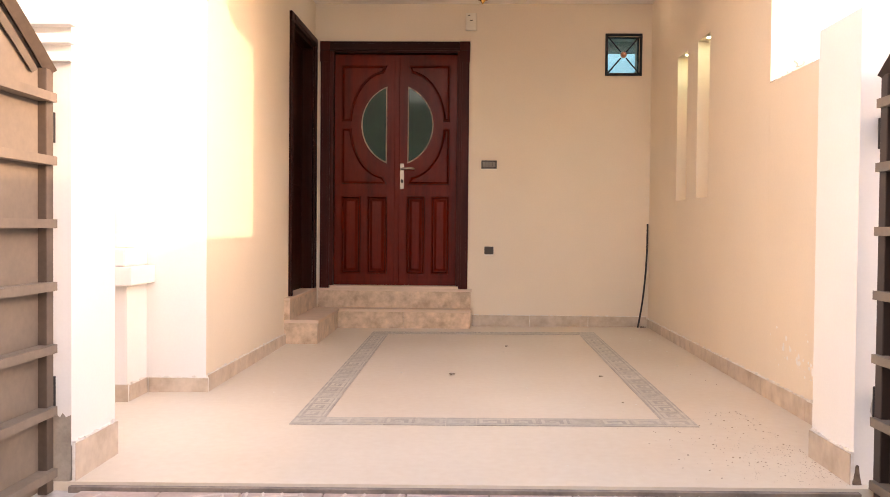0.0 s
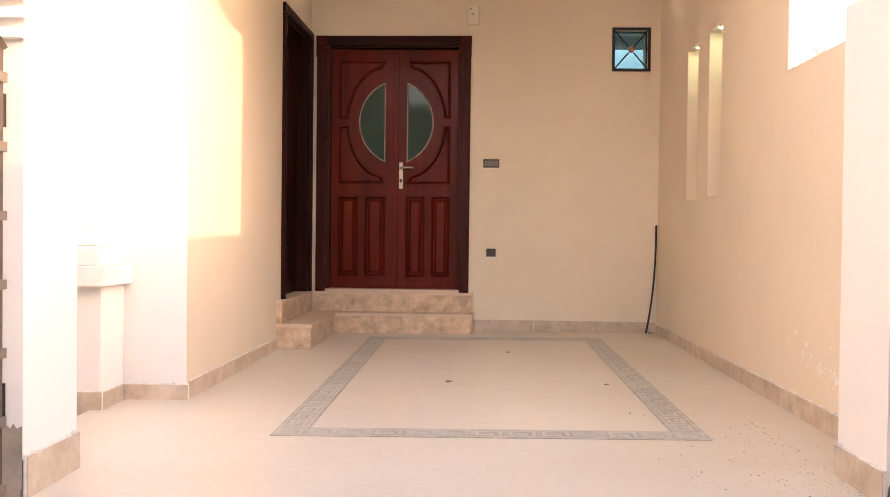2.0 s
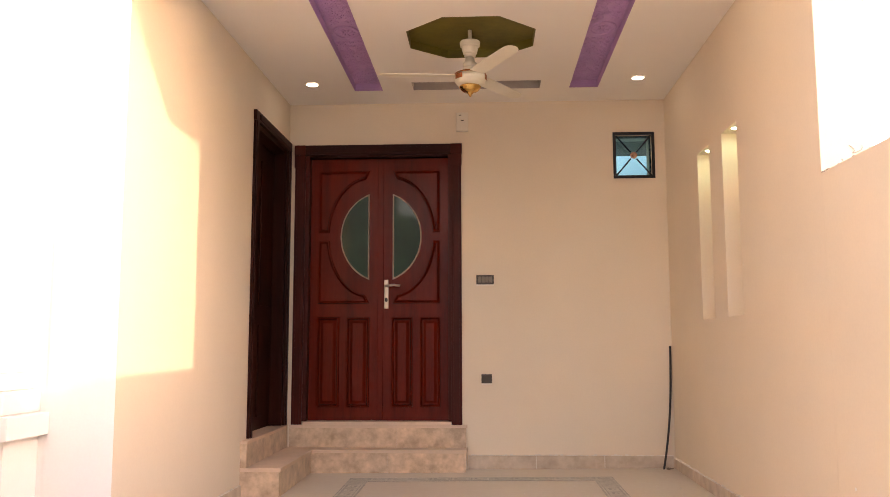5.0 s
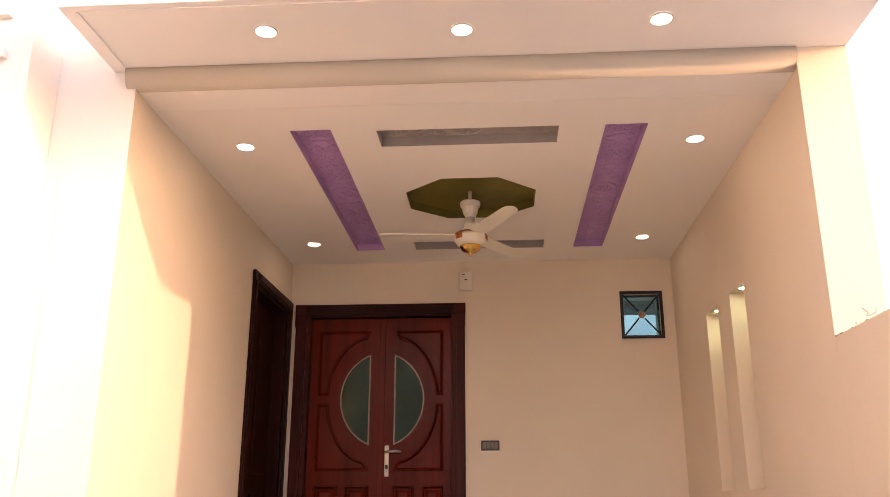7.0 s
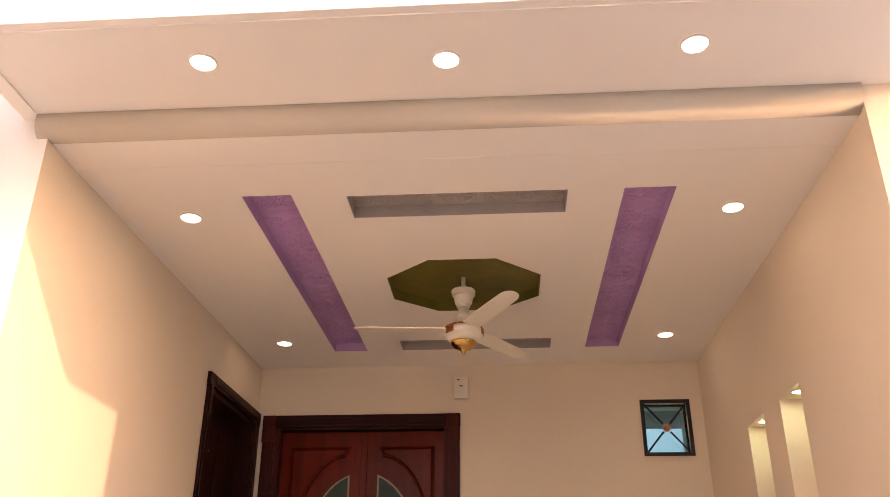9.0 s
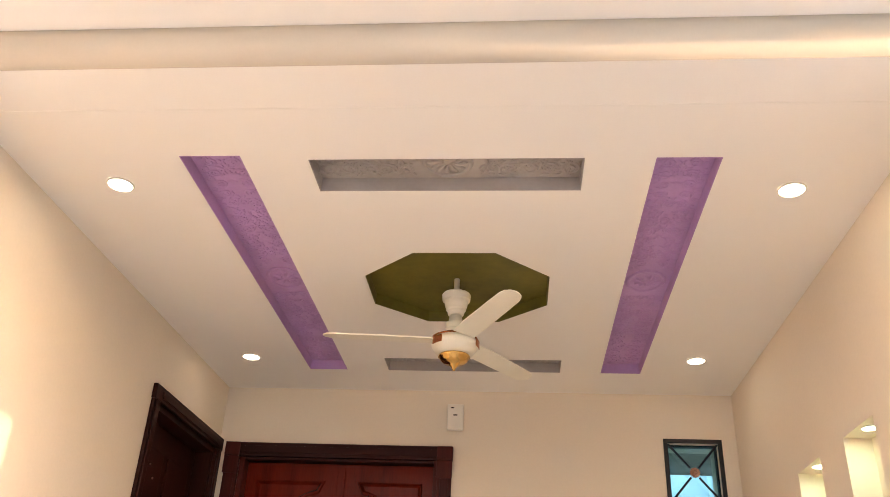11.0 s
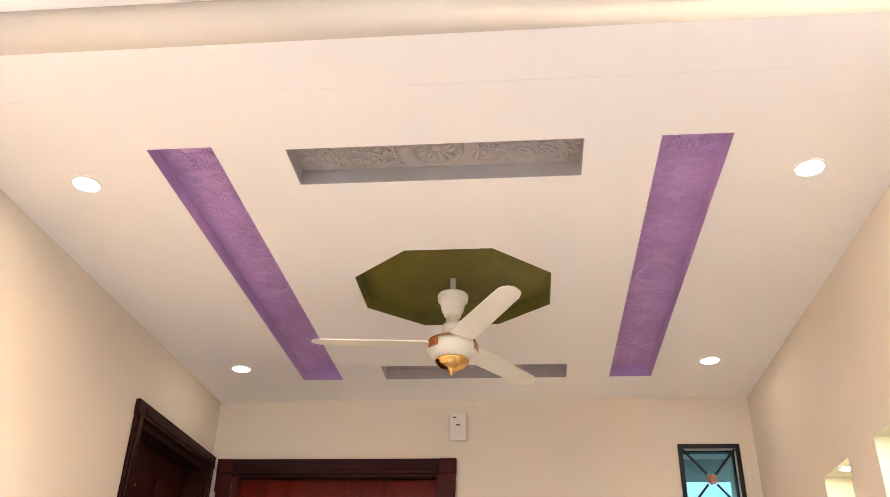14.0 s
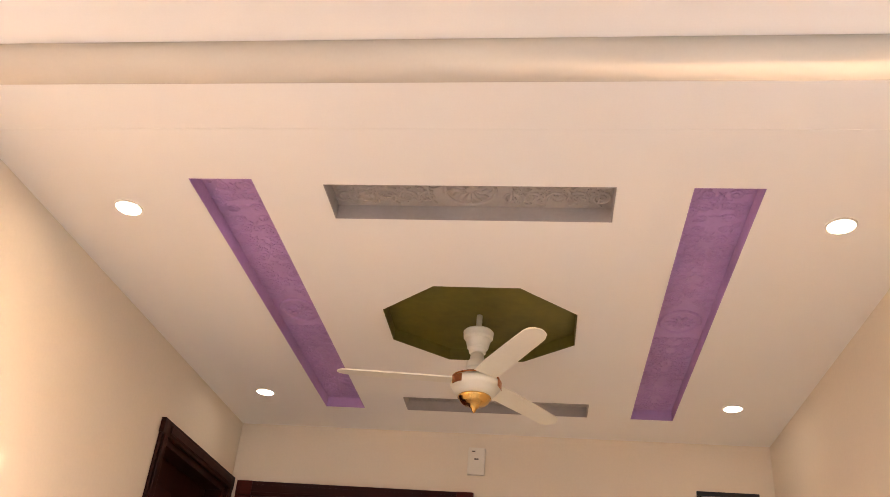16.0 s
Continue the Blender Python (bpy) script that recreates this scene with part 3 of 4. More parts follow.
def door_leaf(x_hinge, x_meet):
    """One leaf; its meeting edge at x_meet. Stiles, rails, raised panels and half-oval glass."""
    s = 1 if x_hinge > x_meet else -1
    z0, z1 = 0.3895, 2.548

    def X(d):
        return x_meet + s * d
    W = abs(x_hinge - x_meet)
    leaf = part("leaf", box(min(x_meet, x_hinge), max(x_meet, x_hinge), LEAF_Y, LEAF_Y + 0.042, z0, z1, 0.002), M_WOOD, door1)
    cz, pin, pout = 1.890, 0.095, W - 0.066
    ew, eh, gw, gh = 0.335, 0.485, 0.243, 0.360

    def outline(pts):
        pts = [(X(d), z) for d, z in pts]
        area = sum(a[0] * b[1] - b[0] * a[1] for a, b in zip(pts, pts[1:] + pts[:1]))
        return pts if area > 0 else pts[::-1]

    def ell(d):
        return eh * math.sqrt(max(0, 1 - ((d - pin) / ew) ** 2))
    arc_top = [(pin + ew * math.sin(a), cz + eh * math.cos(a)) for a in [radians(6 + 80 * k / 12) for k in range(13)]]
    arc_low = [(d, 2 * cz - z) for d, z in arc_top]
    upper = [(pin, 2.445), *arc_top, (pin + ew, cz + 0.032), (pout, cz + 0.032), (pout, 2.445)]
    lower = [(pin, 1.335), *arc_low, (pin + ew, cz - 0.032), (pout, cz - 0.032), (pout, 1.335)]
    flat_small = [(0.0, 0.0), (0.004, 0.024), (0.012, 0.030), (0.018, 0.016), (0.022, 0.001), (0.030, 0.001), (0.052, 0.018)]
    arch = [(0.0, 0.0), (0.004, 0.018), (0.012, 0.022), (0.019, 0.011), (0.025, 0.0008)]
    part("arched_panel", loft_outlines(bmesh.new(), outline(upper), arch, LEAF_Y - 0.0005), M_WOOD, leaf)
    part("arched_panel", loft_outlines(bmesh.new(), outline(lower), arch, LEAF_Y - 0.0005), M_WOOD, leaf)
    mid = (pin + pout) / 2
    for a, b in ((pin - 0.005, mid - 0.03), (mid + 0.03, pout)):
        part("raised_panel", loft_outlines(bmesh.new(), outline([(a, 0.495), (b, 0.495), (b, 1.225), (a, 1.225)]), flat_small, LEAF_Y - 0.0005), M_WOOD, leaf)
    # a pointed half oval: an ellipse whose middle lies inside the meeting stile
    off = 0.12
    a0 = math.asin(off / (gw + off))
    half = [(pin - off + (gw + off) * math.sin(a), cz + gh / math.cos(a0) * math.cos(a)) for a in [a0 + (math.pi - 2 * a0) * k / 28 for k in range(29)]]
    o = outline(half)
    part("glazing_bead", loft_outlines(bmesh.new(), o, [(0.0, 0.0), (0.002, 0.010), (0.010, 0.010), (0.013, 0.004)], LEAF_Y - 0.0005), M_BEAD, leaf, "pale worn glazing bead")
    part("glass", loft_outlines(bmesh.new(), offset_outline(o, 0.0125), [(0.0, 0.0), (0.0005, 0.003)], LEAF_Y - 0.0045), M_OBSCURE, leaf, "dark green obscured glass")
    return leaf


# unseen board added behind the leaves to keep outdoor light from the gaps
part("light_block_board", box(-1.13, 0.08, YB + 0.142, YB + 0.16, 0.389, 2.588), M_DARKWOOD, door1)
door_leaf(-1.098, -0.5105)
leaf_r = door_leaf(0.048, -0.5085)
part("meeting_bead", box(-0.535, -0.487, LEAF_Y - 0.014, LEAF_Y - 0.0006, 0.392, 2.54, 0.005), M_WOOD, leaf_r)
hx = -0.462
handle = part("handle_plate", box(hx - 0.018, hx + 0.018, LEAF_Y - 0.012, LEAF_Y - 0.0006, 1.292, 1.530, 0.004), M_STEEL, leaf_r, "satin nickel handle plate")
bm = bmesh.new()
add_tube(bm, [(hx, LEAF_Y - 0.01, 1.478), (hx, LEAF_Y - 0.04, 1.478), (hx + 0.008, LEAF_Y - 0.052, 1.478), (hx + 0.03, LEAF_Y - 0.056, 1.480), (hx + 0.07, LEAF_Y - 0.054, 1.483), (hx + 0.118, LEAF_Y - 0.05, 1.478)], 0.0105, 10)
part("lever", bm, M_STEEL, handle, smooth=True)
part("lock_cylinder", prism([(hx + 0.012 * math.cos(a * math.pi / 8), 1.365 + 0.018 * math.sin(a * math.pi / 8)) for a in range(16)], "y", LEAF_Y - 0.018, LEAF_Y - 0.0121), M_IRON, handle)

# ---- side door in the left wall ----
door2 = thing("door_2", (XL, 8.07, 0.363), "closed dark mahogany side door in deep frame", "door", kind="structure")
casing(door2, 7.55, 8.595, 0.363, 2.665, 0.075, M_DARKWOOD, M_DARKWOOD, lambda u0, u1, z0, z1, d0, d1: (XL + d0 + 0.0005, XL + d1 + 0.0005, u0, min(u1, 8.597), z0, z1), False)
for y0, y1 in ((7.621, 7.66), (8.49, 8.529)):
    part("jamb", box(XL - 0.16, XL - 0.001, y0, y1, 0.363, 2.599), M_DARKWOOD, door2)
part("head_jamb", box(XL - 0.16, XL - 0.001, 7.661, 8.489, 2.56, 2.599), M_DARKWOOD, door2)
leaf2 = part("leaf", box(XL - 0.14, XL - 0.10, 7.6605, 8.4895, 0.3635, 2.5595, 0.002), M_DARKWOOD, door2)
for y0, y1 in ((7.74, 8.04), (8.11, 8.41)):
    for z0, z1 in ((0.46, 1.15), (1.30, 2.42)):
        part("raised_panel", box(XL - 0.0995, XL - 0.088, y0, y1, z0, z1, 0.004), M_DARKWOOD, leaf2)
# two bright dots modelled in place of reflections on the polished leaf
for z in (2.33, 2.27):
    part("reflection_dot", box(XL - 0.0875, XL - 0.08, 7.87 + (2.33 - z), 7.88 + (2.33 - z), z, z + 0.01, 0.002), M_STEEL, leaf2, "small bright dot standing for a reflection in the door")

for o in door2.children_recursive:
    o.data.transform(SHEAR)

# ---- small iron window ----
win = thing("window_1", ((WIN[0] + WIN[1]) / 2, YB, WIN[2]), "small square window with black iron cross grille and copper rosette", "window", kind="structure")
wx0, wx1, wz0, wz1 = 1.405, 1.742, 2.342, 2.727
fr = bmesh.new()
for b in ((wx0, wx1, wz1 - 0.024, wz1), (wx0, wx1, wz0, wz0 + 0.024), (wx0, wx0 + 0.024, wz0 + 0.024, wz1 - 0.024), (wx1 - 0.024, wx1, wz0 + 0.024, wz1 - 0.024)):
    add_box(fr, b[0], b[1], YB - 0.014, YB - 0.001, b[2], b[3], 0.002)
part("window_frame", fr, M_IRON, win)
wcx, wcz = (wx0 + wx1) / 2, (wz0 + wz1) / 2
for sx, sz in ((-1, -1), (-1, 1), (1, -1), (1, 1)):
    bm = bmesh.new()
    add_tube(bm, [(wcx + sx * 0.024, YB + 0.006, wcz + sz * 0.028), (wcx + sx * 0.142, YB + 0.006, wcz + sz * 0.166)], 0.0065, 8)
    part("grille_bar", bm, M_IRON, win)
bm = bmesh.new()
for k in range(10):
    a0 = 2 * math.pi * k / 10
    add_tube(bm, [(wcx, YB + 0.001, wcz), (wcx + 0.028 * math.cos(a0), YB + 0.003, wcz + 0.028 * math.sin(a0))], lambda f: 0.004 + 0.005 * f, 6)
add_tube(bm, [(wcx, YB - 0.01, wcz), (wcx, YB - 0.004, wcz), (wcx, YB + 0.005, wcz)], lambda f: 0.008 + 0.012 * f, 12)
part("rosette", bm, M_COPPER, win, "round copper flower rosette")
pane = part("pane", box(WIN[0] + 0.001, WIN[1] - 0.001, YB + 0.06, YB + 0.066, WIN[2] + 0.001, WIN[3] - 0.001), M_PANE, win)
pane.visible_shadow = False
part("sash", cells("y", [WIN[0], WIN[0] + 0.010, WIN[1] - 0.010, WIN[1]], [WIN[2], WIN[2] + 0.010, WIN[3] - 0.010, WIN[3]], YB + 0.067, YB + 0.10,
                   lambda u, v: WIN[0] + 0.009 < u < WIN[1] - 0.009 and WIN[2] + 0.009 < v < WIN[3] - 0.009), M_IRON, win)

# ---- downlights ----


def downlight(x, y, z, r, mat, group, label):
    """A round recessed lamp: ring and diffuser, hung just below its ceiling."""
    d = thing("downlight", (x, y, z), label, "ceiling light", group)
    n = 32
    bm = bmesh.new()
    prof = [(r, z - 0.0008), (r, z - 0.004), (r * 0.93, z - 0.007), (r * 0.86, z - 0.006), (r * 0.84, z - 0.0035), (r * 0.84, z - 0.0008)]
    rings = [[bm.verts.new((x + a * math.cos(2 * math.pi * k / n), y + a * math.sin(2 * math.pi * k / n), h)) for k in range(n)] for a, h in prof]
    for a, b in zip(rings, rings[1:] + rings[:1]):
        for k in range(n):
            bm.faces.new((a[k], a[(k + 1) % n], b[(k + 1) % n], b[k]))
    part("ring", bm, M_PLASTIC, d)
    part("diffuser", lathe([(r * 0.83, z - 0.001), (r * 0.83, z - 0.004), (r * 0.5, z - 0.005)], x, y, n), mat, d)
    return d


for x, y in ((-0.966, 6.213), (1.53, 6.265), (-0.972, 8.04), (1.515, 8.01)):
    downlight(x, y, ZC, 0.052, M_LAMP, "ceiling downlights", "lit round white downlight in the false ceiling")
for x, y in ((-0.58, 5.205), (0.297, 5.247), (1.169, 5.217)):
    downlight(x, y, 3.10, 0.052, M_LAMP, "canopy downlights", "lit round white downlight under the canopy")
for r in NICHES:
    downlight(XR + 0.05, (r[0] + r[1]) / 2, r[3], 0.036, M_NICHELAMP, "niche lamps", "small lit spot at the top of a wall niche")

# ---- ceiling fan ----
FX, FY = 0.262, 7.14
fan = thing("ceiling_fan", (FX, FY, ZC + 0.058), "cream three-blade ceiling fan with polished gold trim, at rest", "fan")
part("rod", lathe([(0.013, 2.86), (0.013, ZC + 0.0575)], FX, FY, 16), M_FAN, fan, smooth=True)
part("canopy_cup", lathe([(0.030, 2.872), (0.036, 2.876), (0.040, 2.893), (0.046, 2.899), (0.052, 2.925), (0.054, 2.940), (0.064, 2.946), (0.067, 2.972), (0.062, 2.979), (0.014, 2.981)], FX, FY, 48), M_FAN, fan)
part("neck", lathe([(0.048, 2.768), (0.048, 2.796), (0.044, 2.802), (0.040, 2.806), (0.044, 2.812), (0.044, 2.832), (0.032, 2.840), (0.028, 2.871)], FX, FY, 24), M_FAN, fan, smooth=True)
body = part("motor_body", lathe([(0.058, 2.676), (0.083, 2.686), (0.097, 2.702), (0.100, 2.710), (0.107, 2.714), (0.108, 2.738), (0.101, 2.744), (0.094, 2.756), (0.060, 2.767), (0.046, 2.769)], FX, FY, 40), M_FAN, fan, smooth=True)
part("trim_ring", lathe([(0.0955, 2.7545), (0.102, 2.750), (0.104, 2.757), (0.082, 2.768), (0.066, 2.769)], FX, FY, 40), M_AMBER, body, "copper trim ring", smooth=True)
for k in range(3):
    a = radians(228 + 120 * k)
    bm = bmesh.new()
    arc = [(FX + rr * math.cos(a + w), FY + rr * math.sin(a + w)) for rr, ws in ((0.1092, [-0.26, -0.13, 0, 0.13, 0.26]), (0.1122, [0.26, 0.13, 0, -0.13, -0.26])) for w in ws]
    part("badge", prism(arc, "z", 2.709, 2.742), M_AMBER, body, "copper badge plate")
part("gold_cup", lathe([(0.004, 2.606), (0.008, 2.613), (0.012, 2.622), (0.020, 2.629), (0.022, 2.635), (0.046, 2.641), (0.060, 2.652), (0.066, 2.664), (0.072, 2.668), (0.070, 2.6755), (0.05, 2.6758)], FX, FY, 36), M_GOLD, fan, "polished gold bottom cup with finial", smooth=True)


def blade(angle):
    a = radians(angle)
    rot = Matrix.Translation((FX, FY, 2.747)) @ Matrix.Rotation(a, 4, "Z") @ Matrix.Rotation(radians(-9), 4, "X")
    pts = [(0.10, -0.052), (0.2, -0.057), (0.45, -0.054), (0.54, -0.052), (0.570, -0.045), (0.590, -0.028), (0.597, -0.005), (0.591, 0.014), (0.576, 0.031), (0.545, 0.041), (0.45, 0.044), (0.2, 0.050), (0.10, 0.048)]
    bm = prism(pts, "z", -0.003, 0.003)
    bm.transform(rot)
    b = part("blade", bm, M_BLADE, fan)
    br = bmesh.new()
    add_box(br, 0.085, 0.135, -0.024, 0.024, 0.0035, 0.008, 0.002)
    br.transform(rot)
    part("blade_bracket", br, M_AMBER, b)


for ang in (186, 298, 56):
    blade(ang)

# ---- wall fittings ----


def wall_plate(name, x0, x1, z0, z1, label, category):
    t = thing(name, ((x0 + x1) / 2, YB, z0), label, category)
    part("back_box", box(x0, x1, YB - 0.004, YB - 0.0005, z0 - 0.013, z1, 0.001), M_PLASTIC, t, "pale plate edge")
    part("plate", box(x0, x1, YB - 0.012, YB - 0.0042, z0, z1, 0.003), M_PLATE, t)
    return t


sw = wall_plate("switch_plate", 0.279, 0.421, 1.482, 1.558, "dark brown four-gang switch plate on the wall", "switch")
for k in range(4):
    x = 0.292 + 0.03 * k
    part("rocker", box(x, x + 0.026, YB - 0.016, YB - 0.0121, 1.497, 1.545, 0.002), M_ROCKER, sw)
so = wall_plate("socket_plate", 0.315, 0.399, 0.690, 0.762, "dark brown wall socket with pale edge", "socket")
for x, z in ((0.357, 0.742), (0.343, 0.715), (0.371, 0.715)):
    part("pin_hole", lathe([(0.005, 0.0), (0.005, 0.002)], 0, 0, 12), M_PLASTIC, so).matrix_basis = so.matrix_basis.inverted() @ pose(x, YB - 0.0122, z, 90)
chime = thing("door_chime", (0.17, YB, 2.75), "small white plastic door chime box high on the wall", "door chime")
cbody = part("case", box(0.122, 0.221, YB - 0.035, YB - 0.006, 2.748, 2.908, 0.006), M_PLASTIC, chime)
# dark plate that draws the chime's shadow on the wall
part("shadow_plate", box(0.126, 0.217, YB - 0.0058, YB - 0.0005, 2.752, 2.904), M_PLATE, chime, "dark plate added as the shadow behind the chime")
part("grille", box(0.160, 0.184, YB - 0.0375, YB - 0.0351, 2.835, 2.842), M_PLATE, chime)
part("label_bar", box(0.143, 0.163, YB - 0.0365, YB - 0.0351, 2.880, 2.887), M_PLATE, chime)
part("button", lathe([(0.012, 0.0), (0.012, 0.003), (0.009, 0.005)], 0, 0, 20), M_PLASTIC, chime).matrix_basis = chime.matrix_basis.inverted() @ pose(0.171, YB - 0.0352, 2.81, 90)

hose = thing("cable_conduit", (1.70, 8.55, 0), "black flexible cable leaning in the wall corner", "cable")
bm = bmesh.new()
add_tube(bm, [(1.812 - 0.095 * (1 - f) ** 2.4, 8.585 - 0.06 * (1 - f) ** 2, 0.004 + 0.98 * f) for f in [k / 30 for k in range(31)]], 0.0085, 10)
part("tube", bm, M_RUBBER, hose, smooth=True)

# ---- gate leaves ----


def gate_leaf(x, y_hinge, length, side, mat, mat_frame, label):
    """A sheet-metal leaf that stands open towards the street; ribs on the face that looks at the drive."""
    s = side
    g = thing("gate_leaf", (x, y_hinge - length / 2, -0.1), label, "gate", "gate leaves")
    zt = [1.48 + 0.42 * math.sin(min(1, f * 1.5) * math.pi / 2) for f in [k / 14 for k in range(15)]]
    ys = [y_hinge - length * k / 14 for k in range(15)]
    sheet = [(ys[0], -0.05), *zip(ys, zt), (ys[-1], -0.05)]
    part("sheet", prism(sheet, "x", x - 0.004, x + 0.004), mat, g)
    for y0, y1 in ((y_hinge - 0.05, y_hinge), (y_hinge - length, y_hinge - length + 0.05)):
        part("stile", box(min(x, x + s * 0.036), max(x, x + s * 0.036), y0, y1, -0.06, zt[0] if y1 == y_hinge else zt[-1], 0.004), mat_frame, g)
    bm = bmesh.new()
    add_tube(bm, [(x + s * 0.022, y, z) for y, z in zip(ys, zt)], 0.028, 4)
    part("top_rail", bm, mat_frame, g)
    bm = bmesh.new()
    add_tube(bm, [(x + s * 0.018, y, z - 0.085) for y, z in list(zip(ys, zt))[1:]], 0.016, 4)
    part("arched_rib", bm, mat, g)
    # on the right leaf the lighter rib colour stands for light striking them
    for k in range(7):
        z = -0.003 + 0.2275 * k
        part("rib", prism([(y_hinge - length + 0.01, z), (y_hinge - 0.012, z), (y_hinge - 0.012, z + 0.032), (y_hinge - length + 0.01, z + 0.032)], "x",
             x + s * 0.0365, x + s * 0.056), M_GATE, g)
        part("rib_web", box(min(x + s * 0.0045, x + s * 0.036), max(x + s * 0.0045, x + s * 0.036), y_hinge - length + 0.051, y_hinge - 0.051, z, z + 0.032), M_GATE, g)
    for z in (0.25, 1.22):
        part("hinge", lathe([(0.014, z), (0.014, z + 0.11)], x + s * 0.02, y_hinge + 0.016, 12), M_IRON, g)
    return g


gl = gate_leaf(-1.365, 3.83, 1.45, 1, M_GATE, M_GATESTILE, "open brown sheet-metal gate leaf with horizontal ribs")
# right leaf: sheet and frame painted in their shade
gr = gate_leaf(1.69, 3.87, 1.45, -1, M_GATESHADE, M_GATESHADE, "open brown gate leaf with shade painted into its sheet, seen along its ribs")
bm = bmesh.new()
add_tube(bm, [(1.63, 3.70, 0.86), (1.63, 3.54, 0.86)], 0.012, 10)
part("bolt_rod", bm, M_STEEL, gr)
part("bolt_bracket", box(1.615, 1.685, 3.62, 3.65, 0.84, 0.91, 0.003), M_STEEL, gr)
part("bolt_bracket", box(1.615, 1.685, 3.53, 3.55, 0.84, 0.91, 0.003), M_STEEL, gr)

for z in (0.28, 1.30):
    part("hinge_lug", box(1.685, 1.715, 3.885, 3.9063, z - 0.02, z + 0.05, 0.003), M_IRON, pillar_r, "rusty hinge lug")
chip_rng = random.Random(21)


def ragged(x, z, rx, rz, y0, y1, n=13):
    """A thin patch with an uneven rim on a face of constant y."""
    rim = [(x + rx * chip_rng.uniform(0.55, 1.15) * math.cos(2 * math.pi * k / n),
            z + rz * chip_rng.uniform(0.75, 1.1) * math.sin(2 * math.pi * k / n)) for k in range(n)]
    return prism(rim, "y", y0, y1)


part("weld_mark", ragged(1.685, 0.28, 0.028, 0.075, 3.9082, 3.9096), M_SMUDGE, pillar_r, "sooty weld mark round a gate hinge")
part("broken_edge", ragged(1.614, -0.01, 0.016, 0.085, 3.903, 3.9096), M_BROKEN, pillar_r, "broken brown cement edge")
part("broken_edge", ragged(1.622, -0.05, 0.020, 0.05, 3.905, 3.9096), M_BROKEN, pillar_r, "broken brown cement edge")
flakes = bmesh.new()
fr_rng = random.Random(3)
for _ in range(46):
    y, z = fr_rng.gauss(5.05, 0.22), 0.20 + abs(fr_rng.gauss(0, 0.10))
    r = 0.002 + 0.020 * fr_rng.random() ** 2
    ring = [(y + r * fr_rng.uniform(0.6, 1.3) * math.cos(k * 1.047), z + r * fr_rng.uniform(0.6, 1.3) * math.sin(k * 1.047)) for k in range(6)]
    if 4.3 < y < 8:
        add_prism(flakes, ring, "x", XR - 0.0015, XR - 0.0003)
tagged(part("paint_flakes", flakes, M_FLAKE), "white flaking lime spots low on the wall", "paint flakes", kind="stuff")
chips = bmesh.new()
for _ in range(26):
    x, z = fr_rng.uniform(1.90, 2.06), 1.742 + abs(fr_rng.gauss(0, 0.035))
    r = fr_rng.uniform(0.004, 0.012)
    add_prism(chips, [(x + r * fr_rng.uniform(0.5, 1.4) * math.cos(k * 1.256), z + r * fr_rng.uniform(0.5, 1.4) * math.sin(k * 1.256)) for k in range(5)], "y", 5.4975, 5.4993)
tagged(part("plaster_chips", chips, M_CEMENT), "small grey chips in the plaster corner", "plaster chips", kind="stuff")

edge_bits = bmesh.new()
for k in range(70):
    y = fr_rng.uniform(4.30, 5.49) if k < 45 else fr_rng.uniform(5.43, 5.495)
    r = fr_rng.uniform(0.003, 0.008) if k < 45 else fr_rng.uniform(0.005, 0.011)
    g = bmesh.ops.create_icosphere(edge_bits, subdivisions=1, radius=r)
    for v in g["verts"]:
        v.co = Vector((v.co.x + XR + fr_rng.uniform(0.002, 0.02), v.co.y * fr_rng.uniform(0.8, 1.8) + y, v.co.z * 0.6 + 1.741))
tagged(part("mortar_crumbs", edge_bits, M_CEMENT), "rough grey mortar crumbs along the low wall top", "mortar", kind="stuff")
crack = bmesh.new()
add_tube(crack, [(1.955 + 0.05 * f + 0.012 * math.sin(9 * f), 5.4985, 1.86 - 0.035 * math.sin(3.1 * f)) for f in [k / 12 for k in range(13)]], 0.0022, 5)
tagged(part("plaster_crack", crack, M_CEMENT), "thin curled crack in the plaster wall end", "crack", kind="stuff")

# ---- gate track and street edge ----
track = part("gate_track", prism([(-1.28, 3.836), (1.60, 3.836), (1.60, 3.8615), (-1.28, 3.8615)], "z", -0.10, -0.012), M_TRACK)
track.matrix_basis = FALL
tagged(track, "worn dark steel gate track along the floor edge", "gate track", kind="structure")

# ---- loose dirt ----
rng = random.Random(11)


def crumbs(name, count, area, mat, size, label):
    bm = bmesh.new()
    for _ in range(count):
        x, y = rng.uniform(area[0], area[1]), rng.uniform(area[2], area[3])
        x = area[1] - (area[1] - x) * rng.random()
        r = size * (0.4 + rng.random() ** 3 * 1.6)
        g = bmesh.ops.create_icosphere(bm, subdivisions=1, radius=r)
        for v in g["verts"]:
            v.co = Vector((v.co.x * rng.uniform(0.7, 1.5), v.co.y * rng.uniform(0.7, 1.5), v.co.z * 0.5 + r * 0.4)) + Vector((x, y, 0))
    ob = part(name, bm, mat)
    ob.matrix_basis = FALL
    return tagged(ob, label, "dirt", kind="stuff")


